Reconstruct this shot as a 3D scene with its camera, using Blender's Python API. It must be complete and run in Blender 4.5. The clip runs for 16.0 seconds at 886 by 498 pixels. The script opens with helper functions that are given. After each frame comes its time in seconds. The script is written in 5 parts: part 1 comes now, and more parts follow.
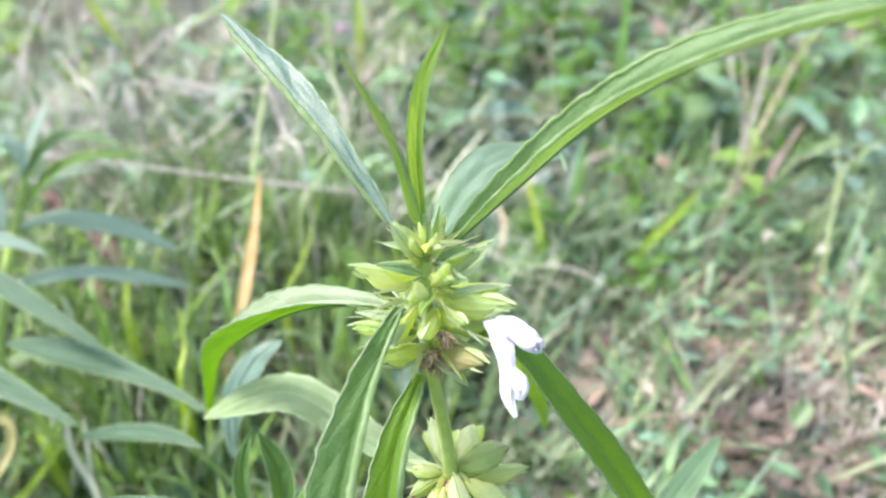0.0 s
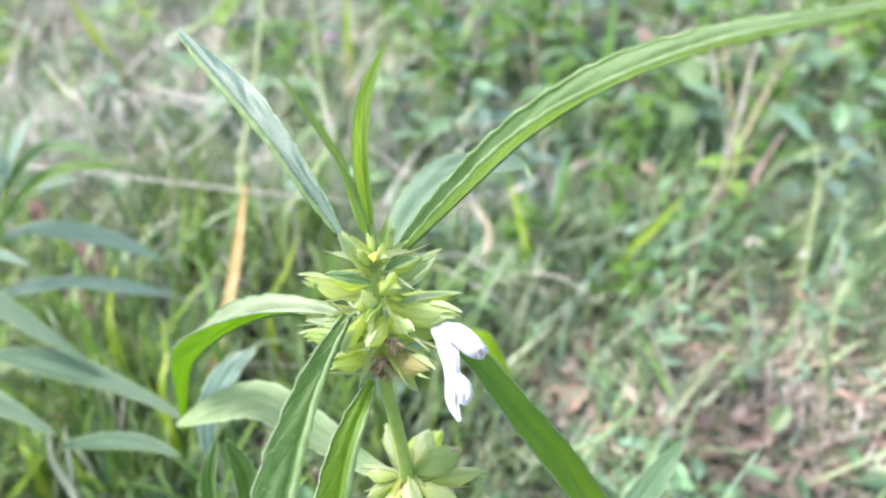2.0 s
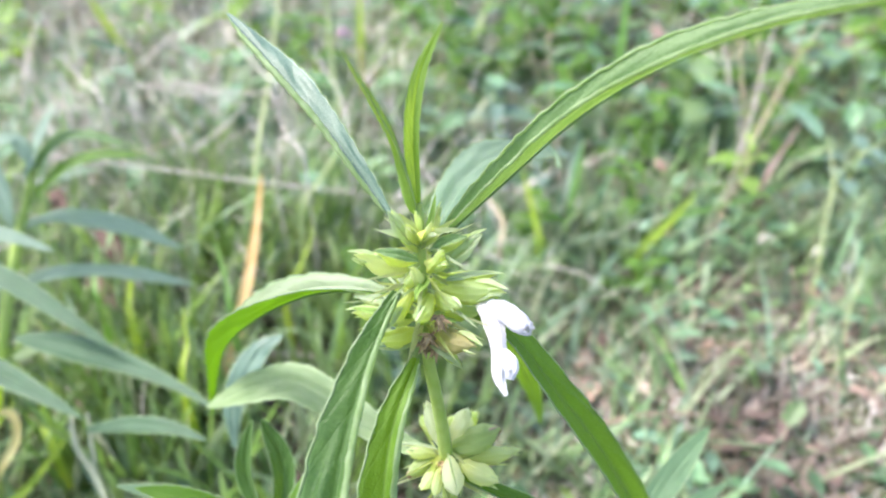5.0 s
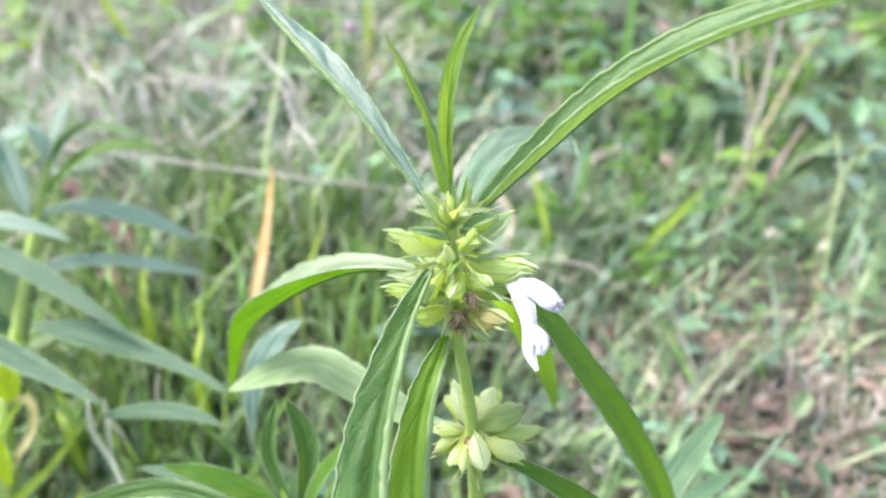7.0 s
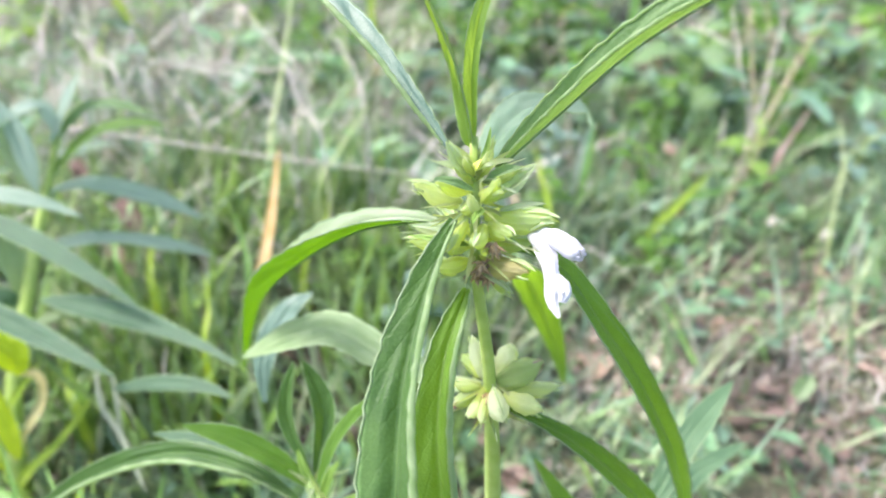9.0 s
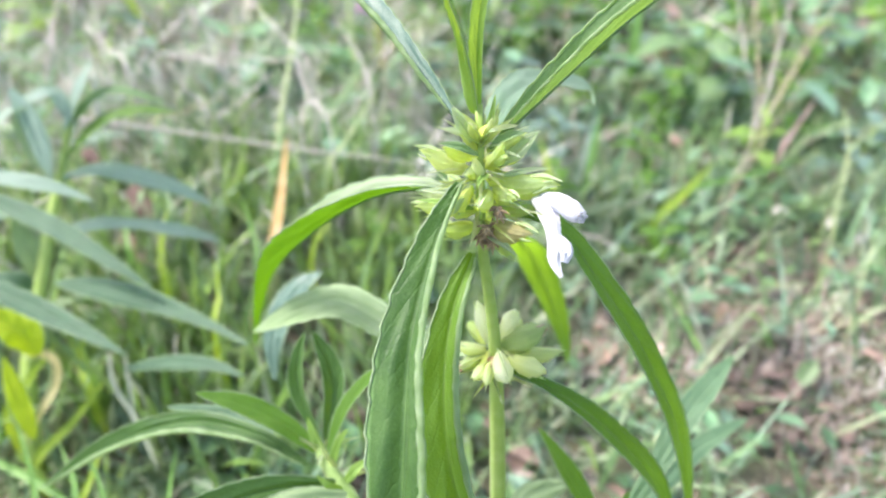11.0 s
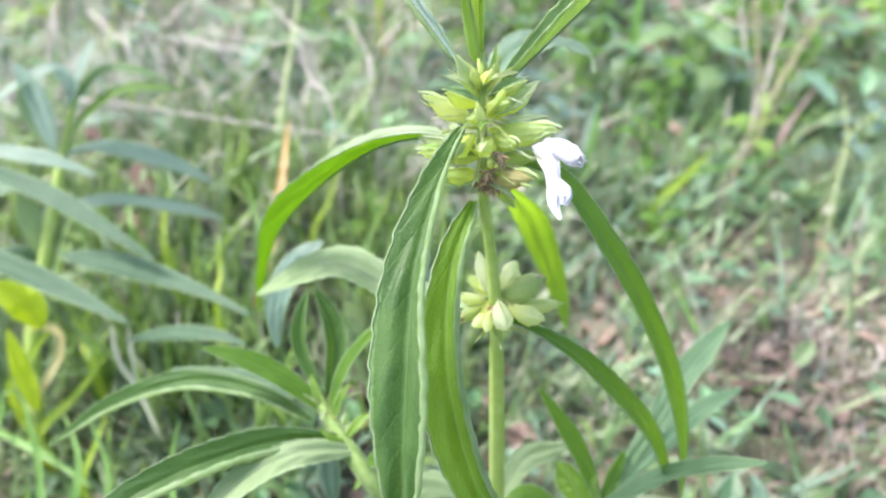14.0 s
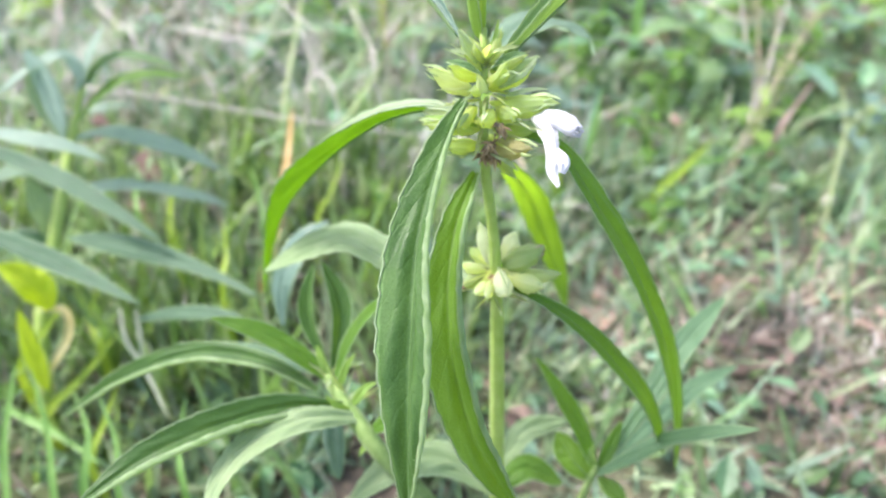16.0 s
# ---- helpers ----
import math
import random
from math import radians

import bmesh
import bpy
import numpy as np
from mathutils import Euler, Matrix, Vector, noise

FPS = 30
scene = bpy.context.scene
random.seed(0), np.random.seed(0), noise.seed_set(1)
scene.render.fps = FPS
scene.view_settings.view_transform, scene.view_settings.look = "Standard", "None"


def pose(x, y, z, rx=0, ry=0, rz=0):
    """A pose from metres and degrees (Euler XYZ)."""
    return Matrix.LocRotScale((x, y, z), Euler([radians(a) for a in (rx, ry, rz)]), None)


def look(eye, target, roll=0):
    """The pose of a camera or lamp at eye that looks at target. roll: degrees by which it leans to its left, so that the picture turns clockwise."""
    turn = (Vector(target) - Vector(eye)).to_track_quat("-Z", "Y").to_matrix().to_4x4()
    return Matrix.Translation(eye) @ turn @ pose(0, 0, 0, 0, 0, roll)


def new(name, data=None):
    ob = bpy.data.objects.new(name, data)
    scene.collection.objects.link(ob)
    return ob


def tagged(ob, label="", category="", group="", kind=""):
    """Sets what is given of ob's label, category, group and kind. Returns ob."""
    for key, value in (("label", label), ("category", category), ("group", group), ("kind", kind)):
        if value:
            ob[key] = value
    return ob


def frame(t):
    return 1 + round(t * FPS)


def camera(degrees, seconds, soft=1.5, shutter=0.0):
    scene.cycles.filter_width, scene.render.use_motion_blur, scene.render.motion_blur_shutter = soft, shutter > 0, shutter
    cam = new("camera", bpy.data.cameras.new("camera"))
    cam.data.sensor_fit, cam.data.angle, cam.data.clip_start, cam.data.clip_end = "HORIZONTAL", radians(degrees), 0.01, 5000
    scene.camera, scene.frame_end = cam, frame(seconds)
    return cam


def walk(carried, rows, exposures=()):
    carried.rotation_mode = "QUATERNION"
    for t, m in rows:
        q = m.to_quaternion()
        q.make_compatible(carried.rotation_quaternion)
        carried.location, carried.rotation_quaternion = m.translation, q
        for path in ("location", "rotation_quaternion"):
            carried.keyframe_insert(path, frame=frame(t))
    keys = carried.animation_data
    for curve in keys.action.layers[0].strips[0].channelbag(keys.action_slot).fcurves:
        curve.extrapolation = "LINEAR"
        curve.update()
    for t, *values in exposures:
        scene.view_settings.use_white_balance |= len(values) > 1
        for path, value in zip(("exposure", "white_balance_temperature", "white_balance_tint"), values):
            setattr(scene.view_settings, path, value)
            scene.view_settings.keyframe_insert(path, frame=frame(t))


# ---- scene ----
cam = camera(66.6, 16.0, 2.0)
METRES, EYE, TILT, LEAN, TURN = 0.064, 0.256, -34.0, 0.0, 0.0
ROWS = [
    (0.0, 0.0, 0.0, 0.0, 0.0, 0.0, -0.0),
    (0.5, 0.025, -0.0314, 0.0128, -0.05, 0.25, 0.08),
    (1.0, 0.0294, -0.0471, 0.0014, -0.07, 0.34, 0.13),
    (1.5, 0.0638, -0.0461, -0.0063, -0.21, 0.32, 0.17),
    (2.0, 0.1124, -0.0469, 0.0039, -0.29, 0.62, 0.36),
    (2.5, 0.1145, -0.0515, -0.0122, -0.11, 0.7, 0.38),
    (3.0, 0.1147, -0.0506, -0.003, 0.07, 0.46, 0.34),
    (3.5, 0.0723, -0.0572, 0.0041, 0.15, 0.54, 0.3),
    (6.0, -0.0224, -0.0899, -0.0795, -0.04, 0.28, -0.47),
    (6.5, -0.0564, -0.0943, -0.0894, 0.02, 0.21, -0.45),
    (7.0, -0.0596, -0.1175, -0.0851, 0.14, 0.22, -0.47),
    (7.5, -0.0782, -0.1311, -0.1173, 0.23, 0.06, -0.62),
    (8.0, -0.1059, -0.128, -0.1373, 0.2, -0.18, -0.66),
    (8.5, -0.1141, -0.1313, -0.1734, 0.05, -0.14, -0.83),
    (9.0, -0.1188, -0.1407, -0.1958, -0.02, -0.13, -0.86),
    (11.5, -0.1167, -0.2215, -0.3028, 0.62, -0.41, -0.92),
    (12.0, -0.1121, -0.2423, -0.3223, 0.56, -0.43, -1.08),
    (12.5, -0.0979, -0.2489, -0.3413, 0.42, -0.38, -1.09),
    (13.0, -0.0937, -0.2487, -0.3684, 0.34, -0.32, -1.05),
    (13.5, -0.1038, -0.2467, -0.3826, 0.32, -0.41, -1.06),
    (14.0, -0.1214, -0.2412, -0.417, 0.46, -0.59, -1.17),
    (14.5, -0.1302, -0.2414, -0.4336, 0.31, -0.62, -1.28),
    (15.0, -0.129, -0.2563, -0.4097, 0.3, -0.46, -1.26),
    (15.5, -0.1154, -0.279, -0.4623, 0.4, -0.73, -1.36),
    (16.0, -0.124, -0.3197, -0.4955, 0.57, -0.89, -1.39),
]
walk(cam, [(t, pose(0, 0, EYE, TILT, LEAN, TURN) @ pose(METRES * x, METRES * y, METRES * z, 90 + pitch, roll, yaw)) for t, x, y, z, yaw, pitch, roll in ROWS],
     exposures=[(0.0, 1.59, 6430, 15), (16.0, 1.59, 6430, 15)])

cam.data.dof.use_dof = True
cam.data.dof.focus_distance = 0.105
cam.data.dof.aperture_fstop = 14.5

# ---- light: hazy sun from behind the plants, open sky ----
SUN_EL, SUN_AZ = 58.0, -80.0
world = bpy.data.worlds.new("sky")
scene.world = world
world.use_nodes = True
sky = world.node_tree.nodes.new("ShaderNodeTexSky")
sky.sky_type, sky.sun_disc = "NISHITA", False
sky.sun_elevation, sky.sun_rotation = radians(SUN_EL), radians(SUN_AZ)
sky.air_density, sky.dust_density = 1.0, 3.0
back = world.node_tree.nodes["Background"]
world.node_tree.links.new(sky.outputs[0], back.inputs[0])
back.inputs[1].default_value = 0.15
sun_light = bpy.data.lights.new("sun", "SUN")
sun_light.energy, sun_light.angle, sun_light.color = 2.5, radians(16), (1.0, 0.96, 0.90)
sun = new("sun", sun_light)
sun_way = Vector((math.sin(radians(SUN_AZ)) * math.cos(radians(SUN_EL)), math.cos(radians(SUN_AZ)) * math.cos(radians(SUN_EL)), math.sin(radians(SUN_EL))))
sun.matrix_world = look(sun_way * 3, (0, 0, 0))

# ---- materials ----
CM = 0.01


class Nodes:
    """A small builder of node materials."""

    def __init__(self, name):
        self.mat = bpy.data.materials.new(name)
        self.mat.use_nodes = True
        self.tree = self.mat.node_tree
        self.out = self.tree.nodes["Material Output"]
        self.bsdf = self.tree.nodes["Principled BSDF"]

    def add(self, kind, **inputs):
        node = self.tree.nodes.new("ShaderNode" + kind)
        for key, value in inputs.items():
            self.put(node, key.replace("_", " "), value)
        return node

    def put(self, node, key, value):
        socket = node.inputs[int(key) if key.isdigit() else key]
        if hasattr(value, "is_linked"):
            self.tree.links.new(value, socket)
        else:
            socket.default_value = value

    def math(self, op, a, b=0.0, clamp=False):
        node = self.add("Math")
        node.operation, node.use_clamp = op, clamp
        self.put(node, "0", a)
        self.put(node, "1", b)
        return node.outputs[0]

    def ramp(self, value, low, high, a=0.0, b=1.0):
        node = self.add("MapRange", Value=value)
        node.interpolation_type = "SMOOTHSTEP"
        for i, v in enumerate((low, high, a, b), 1):
            node.inputs[i].default_value = v
        return node.outputs[0]

    def mix(self, factor, a, b):
        node = self.add("MixRGB", Fac=factor)
        self.put(node, "Color1", a)
        self.put(node, "Color2", b)
        return node.outputs[0]

    def noise(self, scale, detail=3.0, vector=None):
        node = self.add("TexNoise", Scale=scale, Detail=detail)
        self.put(node, "Vector", vector if vector else self.add("TexCoord").outputs["Object"])
        return node.outputs[0]

    def bump(self, height, strength, distance):
        node = self.add("Bump", Height=height, Strength=strength, Distance=distance)
        return node.outputs[0]


def c(r, g, b):
    return (r, g, b, 1.0)


def leaf_material(name, dark, light, glow, rib, rough=0.5, through_light=0.5, veins=0.15, sheen=0.08, rise=0.6):
    """A leaf: colour between dark and light, pale midrib, side veins and rim by its UV, light shining through."""
    n = Nodes(name)
    uv = n.add("SeparateXYZ", Vector=n.add("TexCoord").outputs["UV"])
    across = n.math("ABSOLUTE", n.math("SUBTRACT", uv.outputs[0], 0.5))
    along = uv.outputs[1]
    wobble = n.math("MULTIPLY", n.noise(500.0, 2.0), 0.5)
    ribs = n.math("FRACT", n.math("ADD", n.math("SUBTRACT", n.math("MULTIPLY", along, 13.0), n.math("MULTIPLY", across, 3.4)), wobble))
    vein = n.ramp(n.math("ABSOLUTE", n.math("SUBTRACT", ribs, 0.5)), 0.0, 0.14, 1.0, 0.0)
    mid = n.ramp(across, 0.008, 0.026, 1.0, 0.0)
    rim = n.ramp(across, 0.445, 0.47)
    blotch = n.noise(160.0, 4.0)
    grain = n.noise(2600.0, 2.0)
    pucker = n.noise(850.0, 2.0)
    rnd = n.add("ObjectInfo").outputs["Random"]
    col = n.mix(n.ramp(n.math("ADD", blotch, n.math("MULTIPLY", n.math("SUBTRACT", rnd, 0.5), 0.25)), 0.3, 0.7), dark, light)
    col = n.mix(n.math("MULTIPLY", vein, veins * 0.5), col, rib)
    col = n.mix(n.math("MULTIPLY", mid, 0.4), col, rib)
    edge = tuple(min(1.0, v * 1.35) for v in rib[:3]) + (1.0,)
    col = n.mix(n.math("MULTIPLY", rim, 0.62), col, edge)
    col = n.mix(n.ramp(grain, 0.35, 0.75, 0.0, 0.22), col, rib)
    n.put(n.bsdf, "Base Color", col)
    n.put(n.bsdf, "Roughness", n.ramp(blotch, 0.2, 0.8, rough - 0.06, rough + 0.12))
    n.put(n.bsdf, "Sheen Weight", sheen)
    n.put(n.bsdf, "Sheen Roughness", 0.4)
    n.put(n.bsdf, "Specular IOR Level", 0.45)
    height = n.math("ADD", n.math("MULTIPLY", vein, -0.14), n.math("ADD", n.math("MULTIPLY", grain, 0.35), n.math("MULTIPLY", pucker, 0.4)))
    relief = n.bump(height, rise, 0.0005)
    n.put(n.bsdf, "Normal", relief)
    shine = n.add("BsdfTranslucent", Color=n.mix(n.math("MULTIPLY", vein, 0.05), glow, rib), Normal=relief)
    both = n.add("MixShader", Fac=through_light)
    n.tree.links.new(n.bsdf.outputs[0], both.inputs[1])
    n.tree.links.new(shine.outputs[0], both.inputs[2])
    n.tree.links.new(both.outputs[0], n.out.inputs[0])
    return n.mat


def scatter_material(name, colors, glow, rough=0.6, through_light=0.3):
    """Many small blades or leaves in one mesh, each island its own tint."""
    n = Nodes(name)
    rnd = n.add("NewGeometry").outputs["Random Per Island"]
    ramp = n.add("ValToRGB", Fac=rnd)
    while len(ramp.color_ramp.elements) < len(colors):
        ramp.color_ramp.elements.new(0.5)
    for i, (el, col) in enumerate(zip(ramp.color_ramp.elements, colors)):
        el.position, el.color = i / max(1, len(colors) - 1), col
    spots = n.ramp(n.noise(220.0, 3.0), 0.35, 0.75, 0.75, 1.3)
    patch = n.ramp(n.noise(16.0, 3.0), 0.36, 0.66, 0.62, 1.32)
    spots = n.math("MULTIPLY", spots, patch)
    col = n.add("MixRGB", Fac=1.0)
    col.blend_type = "MULTIPLY"
    n.put(col, "Color1", ramp.outputs[0])
    n.put(col, "Color2", spots)
    n.put(n.bsdf, "Base Color", col.outputs[0])
    n.put(n.bsdf, "Roughness", rough)
    n.put(n.bsdf, "Sheen Weight", 0.15)
    n.put(n.bsdf, "Normal", n.bump(n.noise(1500.0, 2.0), 0.3, 0.0005))
    shine = n.add("BsdfTranslucent", Color=n.mix(0.55, col.outputs[0], glow))
    both = n.add("MixShader", Fac=through_light)
    n.tree.links.new(n.bsdf.outputs[0], both.inputs[1])
    n.tree.links.new(shine.outputs[0], both.inputs[2])
    n.tree.links.new(both.outputs[0], n.out.inputs[0])
    return n.mat


def calyx_material(name, base, mouth, rib, glow):
    """A ribbed calyx: base colour to mouth colour along it, paler ribs round it."""
    n = Nodes(name)
    uv = n.add("SeparateXYZ", Vector=n.add("TexCoord").outputs["UV"])
    patch = n.noise(500.0, 3.0)
    along = n.math("ADD", uv.outputs[1], n.math("MULTIPLY", n.math("SUBTRACT", patch, 0.5), 0.5))
    col = n.mix(n.ramp(along, 0.25, 0.75), base, mouth)
    col = n.mix(n.ramp(along, 0.82, 1.05, 0.0, 0.85), col, rib)
    ridge = n.math("ABSOLUTE", n.math("SUBTRACT", n.math("FRACT", n.math("MULTIPLY", uv.outputs[0], 10.0)), 0.5))
    col = n.mix(n.ramp(ridge, 0.25, 0.48, 0.0, 0.4), col, rib)
    rnd = n.add("ObjectInfo").outputs["Random"]
    col = n.mix(n.math("MULTIPLY", rnd, 0.35), col, rib)
    n.put(n.bsdf, "Base Color", col)
    n.put(n.bsdf, "Roughness", 0.62)
    n.put(n.bsdf, "Sheen Weight", 0.3)
    n.put(n.bsdf, "Normal", n.bump(n.math("ADD", n.math("MULTIPLY", ridge, 0.9), n.math("ADD", n.noise(2500.0, 2.0), n.noise(700.0, 2.0))), 0.9, 0.0004))
    shine = n.add("BsdfTranslucent", Color=glow)
    both = n.add("MixShader", Fac=0.6)
    n.tree.links.new(n.bsdf.outputs[0], both.inputs[1])
    n.tree.links.new(shine.outputs[0], both.inputs[2])
    n.tree.links.new(both.outputs[0], n.out.inputs[0])
    return n.mat


def plain_material(name, a, b, scale, rough=0.55, sub=0.0, relief=0.3, glow=None, through_light=0.0):
    n = Nodes(name)
    col = n.mix(n.ramp(n.noise(scale, 4.0), 0.3, 0.7), a, b)
    n.put(n.bsdf, "Base Color", col)
    n.put(n.bsdf, "Roughness", rough)
    n.put(n.bsdf, "Sheen Weight", 0.2)
    if sub:
        n.put(n.bsdf, "Subsurface Weight", sub)
        n.put(n.bsdf, "Subsurface Radius", (0.002, 0.003, 0.001))
        n.put(n.bsdf, "Subsurface Scale", 0.5)
    n.put(n.bsdf, "Normal", n.bump(n.noise(scale * 6, 3.0), relief, 0.0003))
    if glow:
        shine = n.add("BsdfTranslucent", Color=glow)
        both = n.add("MixShader", Fac=through_light)
        n.tree.links.new(n.bsdf.outputs[0], both.inputs[1])
        n.tree.links.new(shine.outputs[0], both.inputs[2])
        n.tree.links.new(both.outputs[0], n.out.inputs[0])
    return n.mat


LEAF = {
    "leaf": leaf_material("leaf_green", c(0.050, 0.130, 0.016), c(0.085, 0.19, 0.026), c(0.27, 0.50, 0.02), c(0.20, 0.33, 0.10)),
    "blue": leaf_material("leaf_bluish", c(0.055, 0.125, 0.09), c(0.105, 0.19, 0.145), c(0.18, 0.33, 0.14), c(0.36, 0.46, 0.38), 0.46, 0.24, 0.03, 0.35, 0.22),
    "young": leaf_material("leaf_young", c(0.14, 0.265, 0.045), c(0.22, 0.36, 0.085), c(0.42, 0.62, 0.04), c(0.34, 0.48, 0.16), 0.5, 0.42),
    "glow": leaf_material("leaf_yellowish", c(0.085, 0.185, 0.018), c(0.13, 0.255, 0.03), c(0.27, 0.47, 0.014), c(0.24, 0.38, 0.10), 0.5, 0.45),
    "pale": leaf_material("leaf_pale", c(0.20, 0.30, 0.14), c(0.28, 0.38, 0.20), c(0.36, 0.50, 0.16), c(0.40, 0.50, 0.32), 0.6, 0.35, 0.2),
    "soft": leaf_material("leaf_soft", c(0.10, 0.19, 0.07), c(0.155, 0.26, 0.11), c(0.24, 0.42, 0.06), c(0.36, 0.46, 0.26), 0.52, 0.36, 0.1),
    # teal, lightened to hold the sky light that falls on such leaves
    "mist": leaf_material("leaf_misty", c(0.18, 0.29, 0.20), c(0.26, 0.38, 0.28), c(0.44, 0.62, 0.38), c(0.34, 0.44, 0.34), 0.45, 0.58, 0.06),
    "sage": leaf_material("leaf_sage", c(0.10, 0.20, 0.10), c(0.145, 0.26, 0.14), c(0.28, 0.48, 0.18), c(0.24, 0.36, 0.22), 0.5, 0.4, 0.05, 0.15),
    # paler copy of mist, sky light on leaves turned from the sun put in
    "haze": leaf_material("leaf_sky_lightened", c(0.25, 0.36, 0.29), c(0.34, 0.46, 0.38), c(0.48, 0.64, 0.46), c(0.42, 0.52, 0.44), 0.45, 0.5, 0.05, 0.3),
    # dark leaf green, deepened by the shade of folded halves put into it
    "dark": leaf_material("leaf_dark", c(0.027, 0.078, 0.014), c(0.050, 0.118, 0.024), c(0.20, 0.38, 0.03), c(0.15, 0.27, 0.09), 0.5, 0.28, 0.1, 0.1),
    "teal": leaf_material("leaf_teal", c(0.055, 0.115, 0.065), c(0.085, 0.16, 0.095), c(0.18, 0.34, 0.13), c(0.17, 0.26, 0.17), 0.6, 0.36, 0.06),
    # base green brightened as well: light through the doubled leaf is put into it
    "deep": leaf_material("leaf_painted_glow", c(0.10, 0.23, 0.01), c(0.16, 0.30, 0.02), c(0.34, 0.60, 0.01), c(0.20, 0.36, 0.06), 0.5, 0.6, 0.06),
    # felted paleness, whitened further for sky light on the arching leaf's top
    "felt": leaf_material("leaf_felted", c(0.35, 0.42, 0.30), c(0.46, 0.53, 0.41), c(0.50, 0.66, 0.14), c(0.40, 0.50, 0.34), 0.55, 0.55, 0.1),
    "yellow": leaf_material("leaf_yellow", c(0.36, 0.50, 0.01), c(0.48, 0.60, 0.02), c(0.7, 0.85, 0.01), c(0.40, 0.52, 0.10), 0.5, 0.5),
}
LEAF_WORDS = {"leaf": "narrow dull green leaf with toothed rim", "blue": "bluish grey-green leaf with a pale rim", "young": "young bright green folded leaf", "glow": "yellowish green leaf lit from behind", "pale": "pale grey-green leaf underside", "yellow": "yellow-green broad leaf", "teal": "dull bluish-green narrow leaf", "soft": "soft grey-green leaf with a rolled pale rim", "mist": "misty bluish-green narrow leaf", "sage": "sage green leaf with a paler rim", "haze": "blue-green narrow leaf, sky light put into its pale colour", "dark": "dark green drooping leaf with a pale rolled rim", "deep": "bright green underside, shine-through glow put into its colour", "felt": "pale felted upper leaf surface"}
STEM = plain_material("stem_green", c(0.33, 0.46, 0.09), c(0.45, 0.58, 0.17), 300.0, 0.5, 0.1, 0.3, c(0.45, 0.6, 0.08), 0.3)
RIM = plain_material("leaf_rim", c(0.20, 0.31, 0.14), c(0.36, 0.46, 0.28), 700.0, 0.75, 0, 0.4, c(0.48, 0.62, 0.28), 0.4)
ROLLED = plain_material("leaf_margin", c(0.19, 0.30, 0.13), c(0.34, 0.45, 0.255), 420.0, 0.7, 0, 0.5, c(0.52, 0.68, 0.26), 0.5)
RIB = plain_material("midrib_green", c(0.12, 0.22, 0.06), c(0.18, 0.30, 0.09), 300.0, 0.5, 0, 0.3, c(0.2, 0.4, 0.05), 0.35)
CALYX = {
    "calyx": calyx_material("calyx_green", c(0.60, 0.67, 0.14), c(0.34, 0.50, 0.20), c(0.66, 0.75, 0.50), c(0.84, 0.94, 0.22)),
    "pale": calyx_material("calyx_pale", c(0.62, 0.69, 0.26), c(0.50, 0.62, 0.34), c(0.72, 0.79, 0.58), c(0.86, 0.93, 0.42)),
    "cream": calyx_material("calyx_cream", c(0.60, 0.67, 0.32), c(0.60, 0.68, 0.46), c(0.76, 0.82, 0.66), c(0.84, 0.90, 0.56)),
    "old": calyx_material("calyx_withered", c(0.58, 0.58, 0.20), c(0.56, 0.50, 0.24), c(0.66, 0.62, 0.36), c(0.6, 0.6, 0.2)),
    "old2": calyx_material("calyx_ripe", c(0.54, 0.64, 0.26), c(0.32, 0.47, 0.19), c(0.58, 0.68, 0.40), c(0.6, 0.72, 0.25)),
}
PETAL = plain_material("petal_white", c(0.70, 0.70, 0.75), c(0.80, 0.80, 0.83), 500.0, 0.6, 0.0, 0.5, c(0.74, 0.74, 0.80), 0.35)
TOOTH = plain_material("calyx_lobe", c(0.40, 0.54, 0.24), c(0.58, 0.69, 0.42), 500.0, 0.65, 0, 0.4, c(0.75, 0.85, 0.4), 0.5)
WITHER = plain_material("withered_brown", c(0.20, 0.13, 0.06), c(0.42, 0.31, 0.17), 900.0, 0.8)
STRAW = plain_material("dry_straw", c(0.42, 0.34, 0.20), c(0.62, 0.54, 0.38), 120.0, 0.7, 0, 0.3, c(0.6, 0.5, 0.3), 0.25)
ORANGE = plain_material("dry_orange", c(0.62, 0.38, 0.13), c(0.74, 0.56, 0.30), 90.0, 0.6, 0, 0.3, c(0.8, 0.5, 0.1), 0.35)
STALK = plain_material("grass_stalk", c(0.30, 0.40, 0.14), c(0.44, 0.50, 0.26), 80.0, 0.5, 0, 0.3, c(0.4, 0.5, 0.1), 0.2)
PINK = plain_material("petal_pink", c(0.70, 0.42, 0.62), c(0.80, 0.56, 0.74), 300.0, 0.6, 0, 0.3, c(0.8, 0.5, 0.7), 0.3)
TWIG = plain_material("dead_twig", c(0.42, 0.38, 0.33), c(0.58, 0.53, 0.47), 150.0, 0.8)

# ---- shapes ----


def part(name, bm, material, parent, label=""):
    """One mesh object under a thing or a part."""
    me = bpy.data.meshes.new(name)
    bm.to_mesh(me)
    bm.free()
    me.materials.append(material)
    for poly in me.polygons:
        poly.use_smooth = True
    ob = new(name, me)
    ob.parent = parent
    if label:
        tagged(ob, label)
    return ob


def thing(name, label, category, group="", kind=""):
    return tagged(new(name), label, category, group, kind)


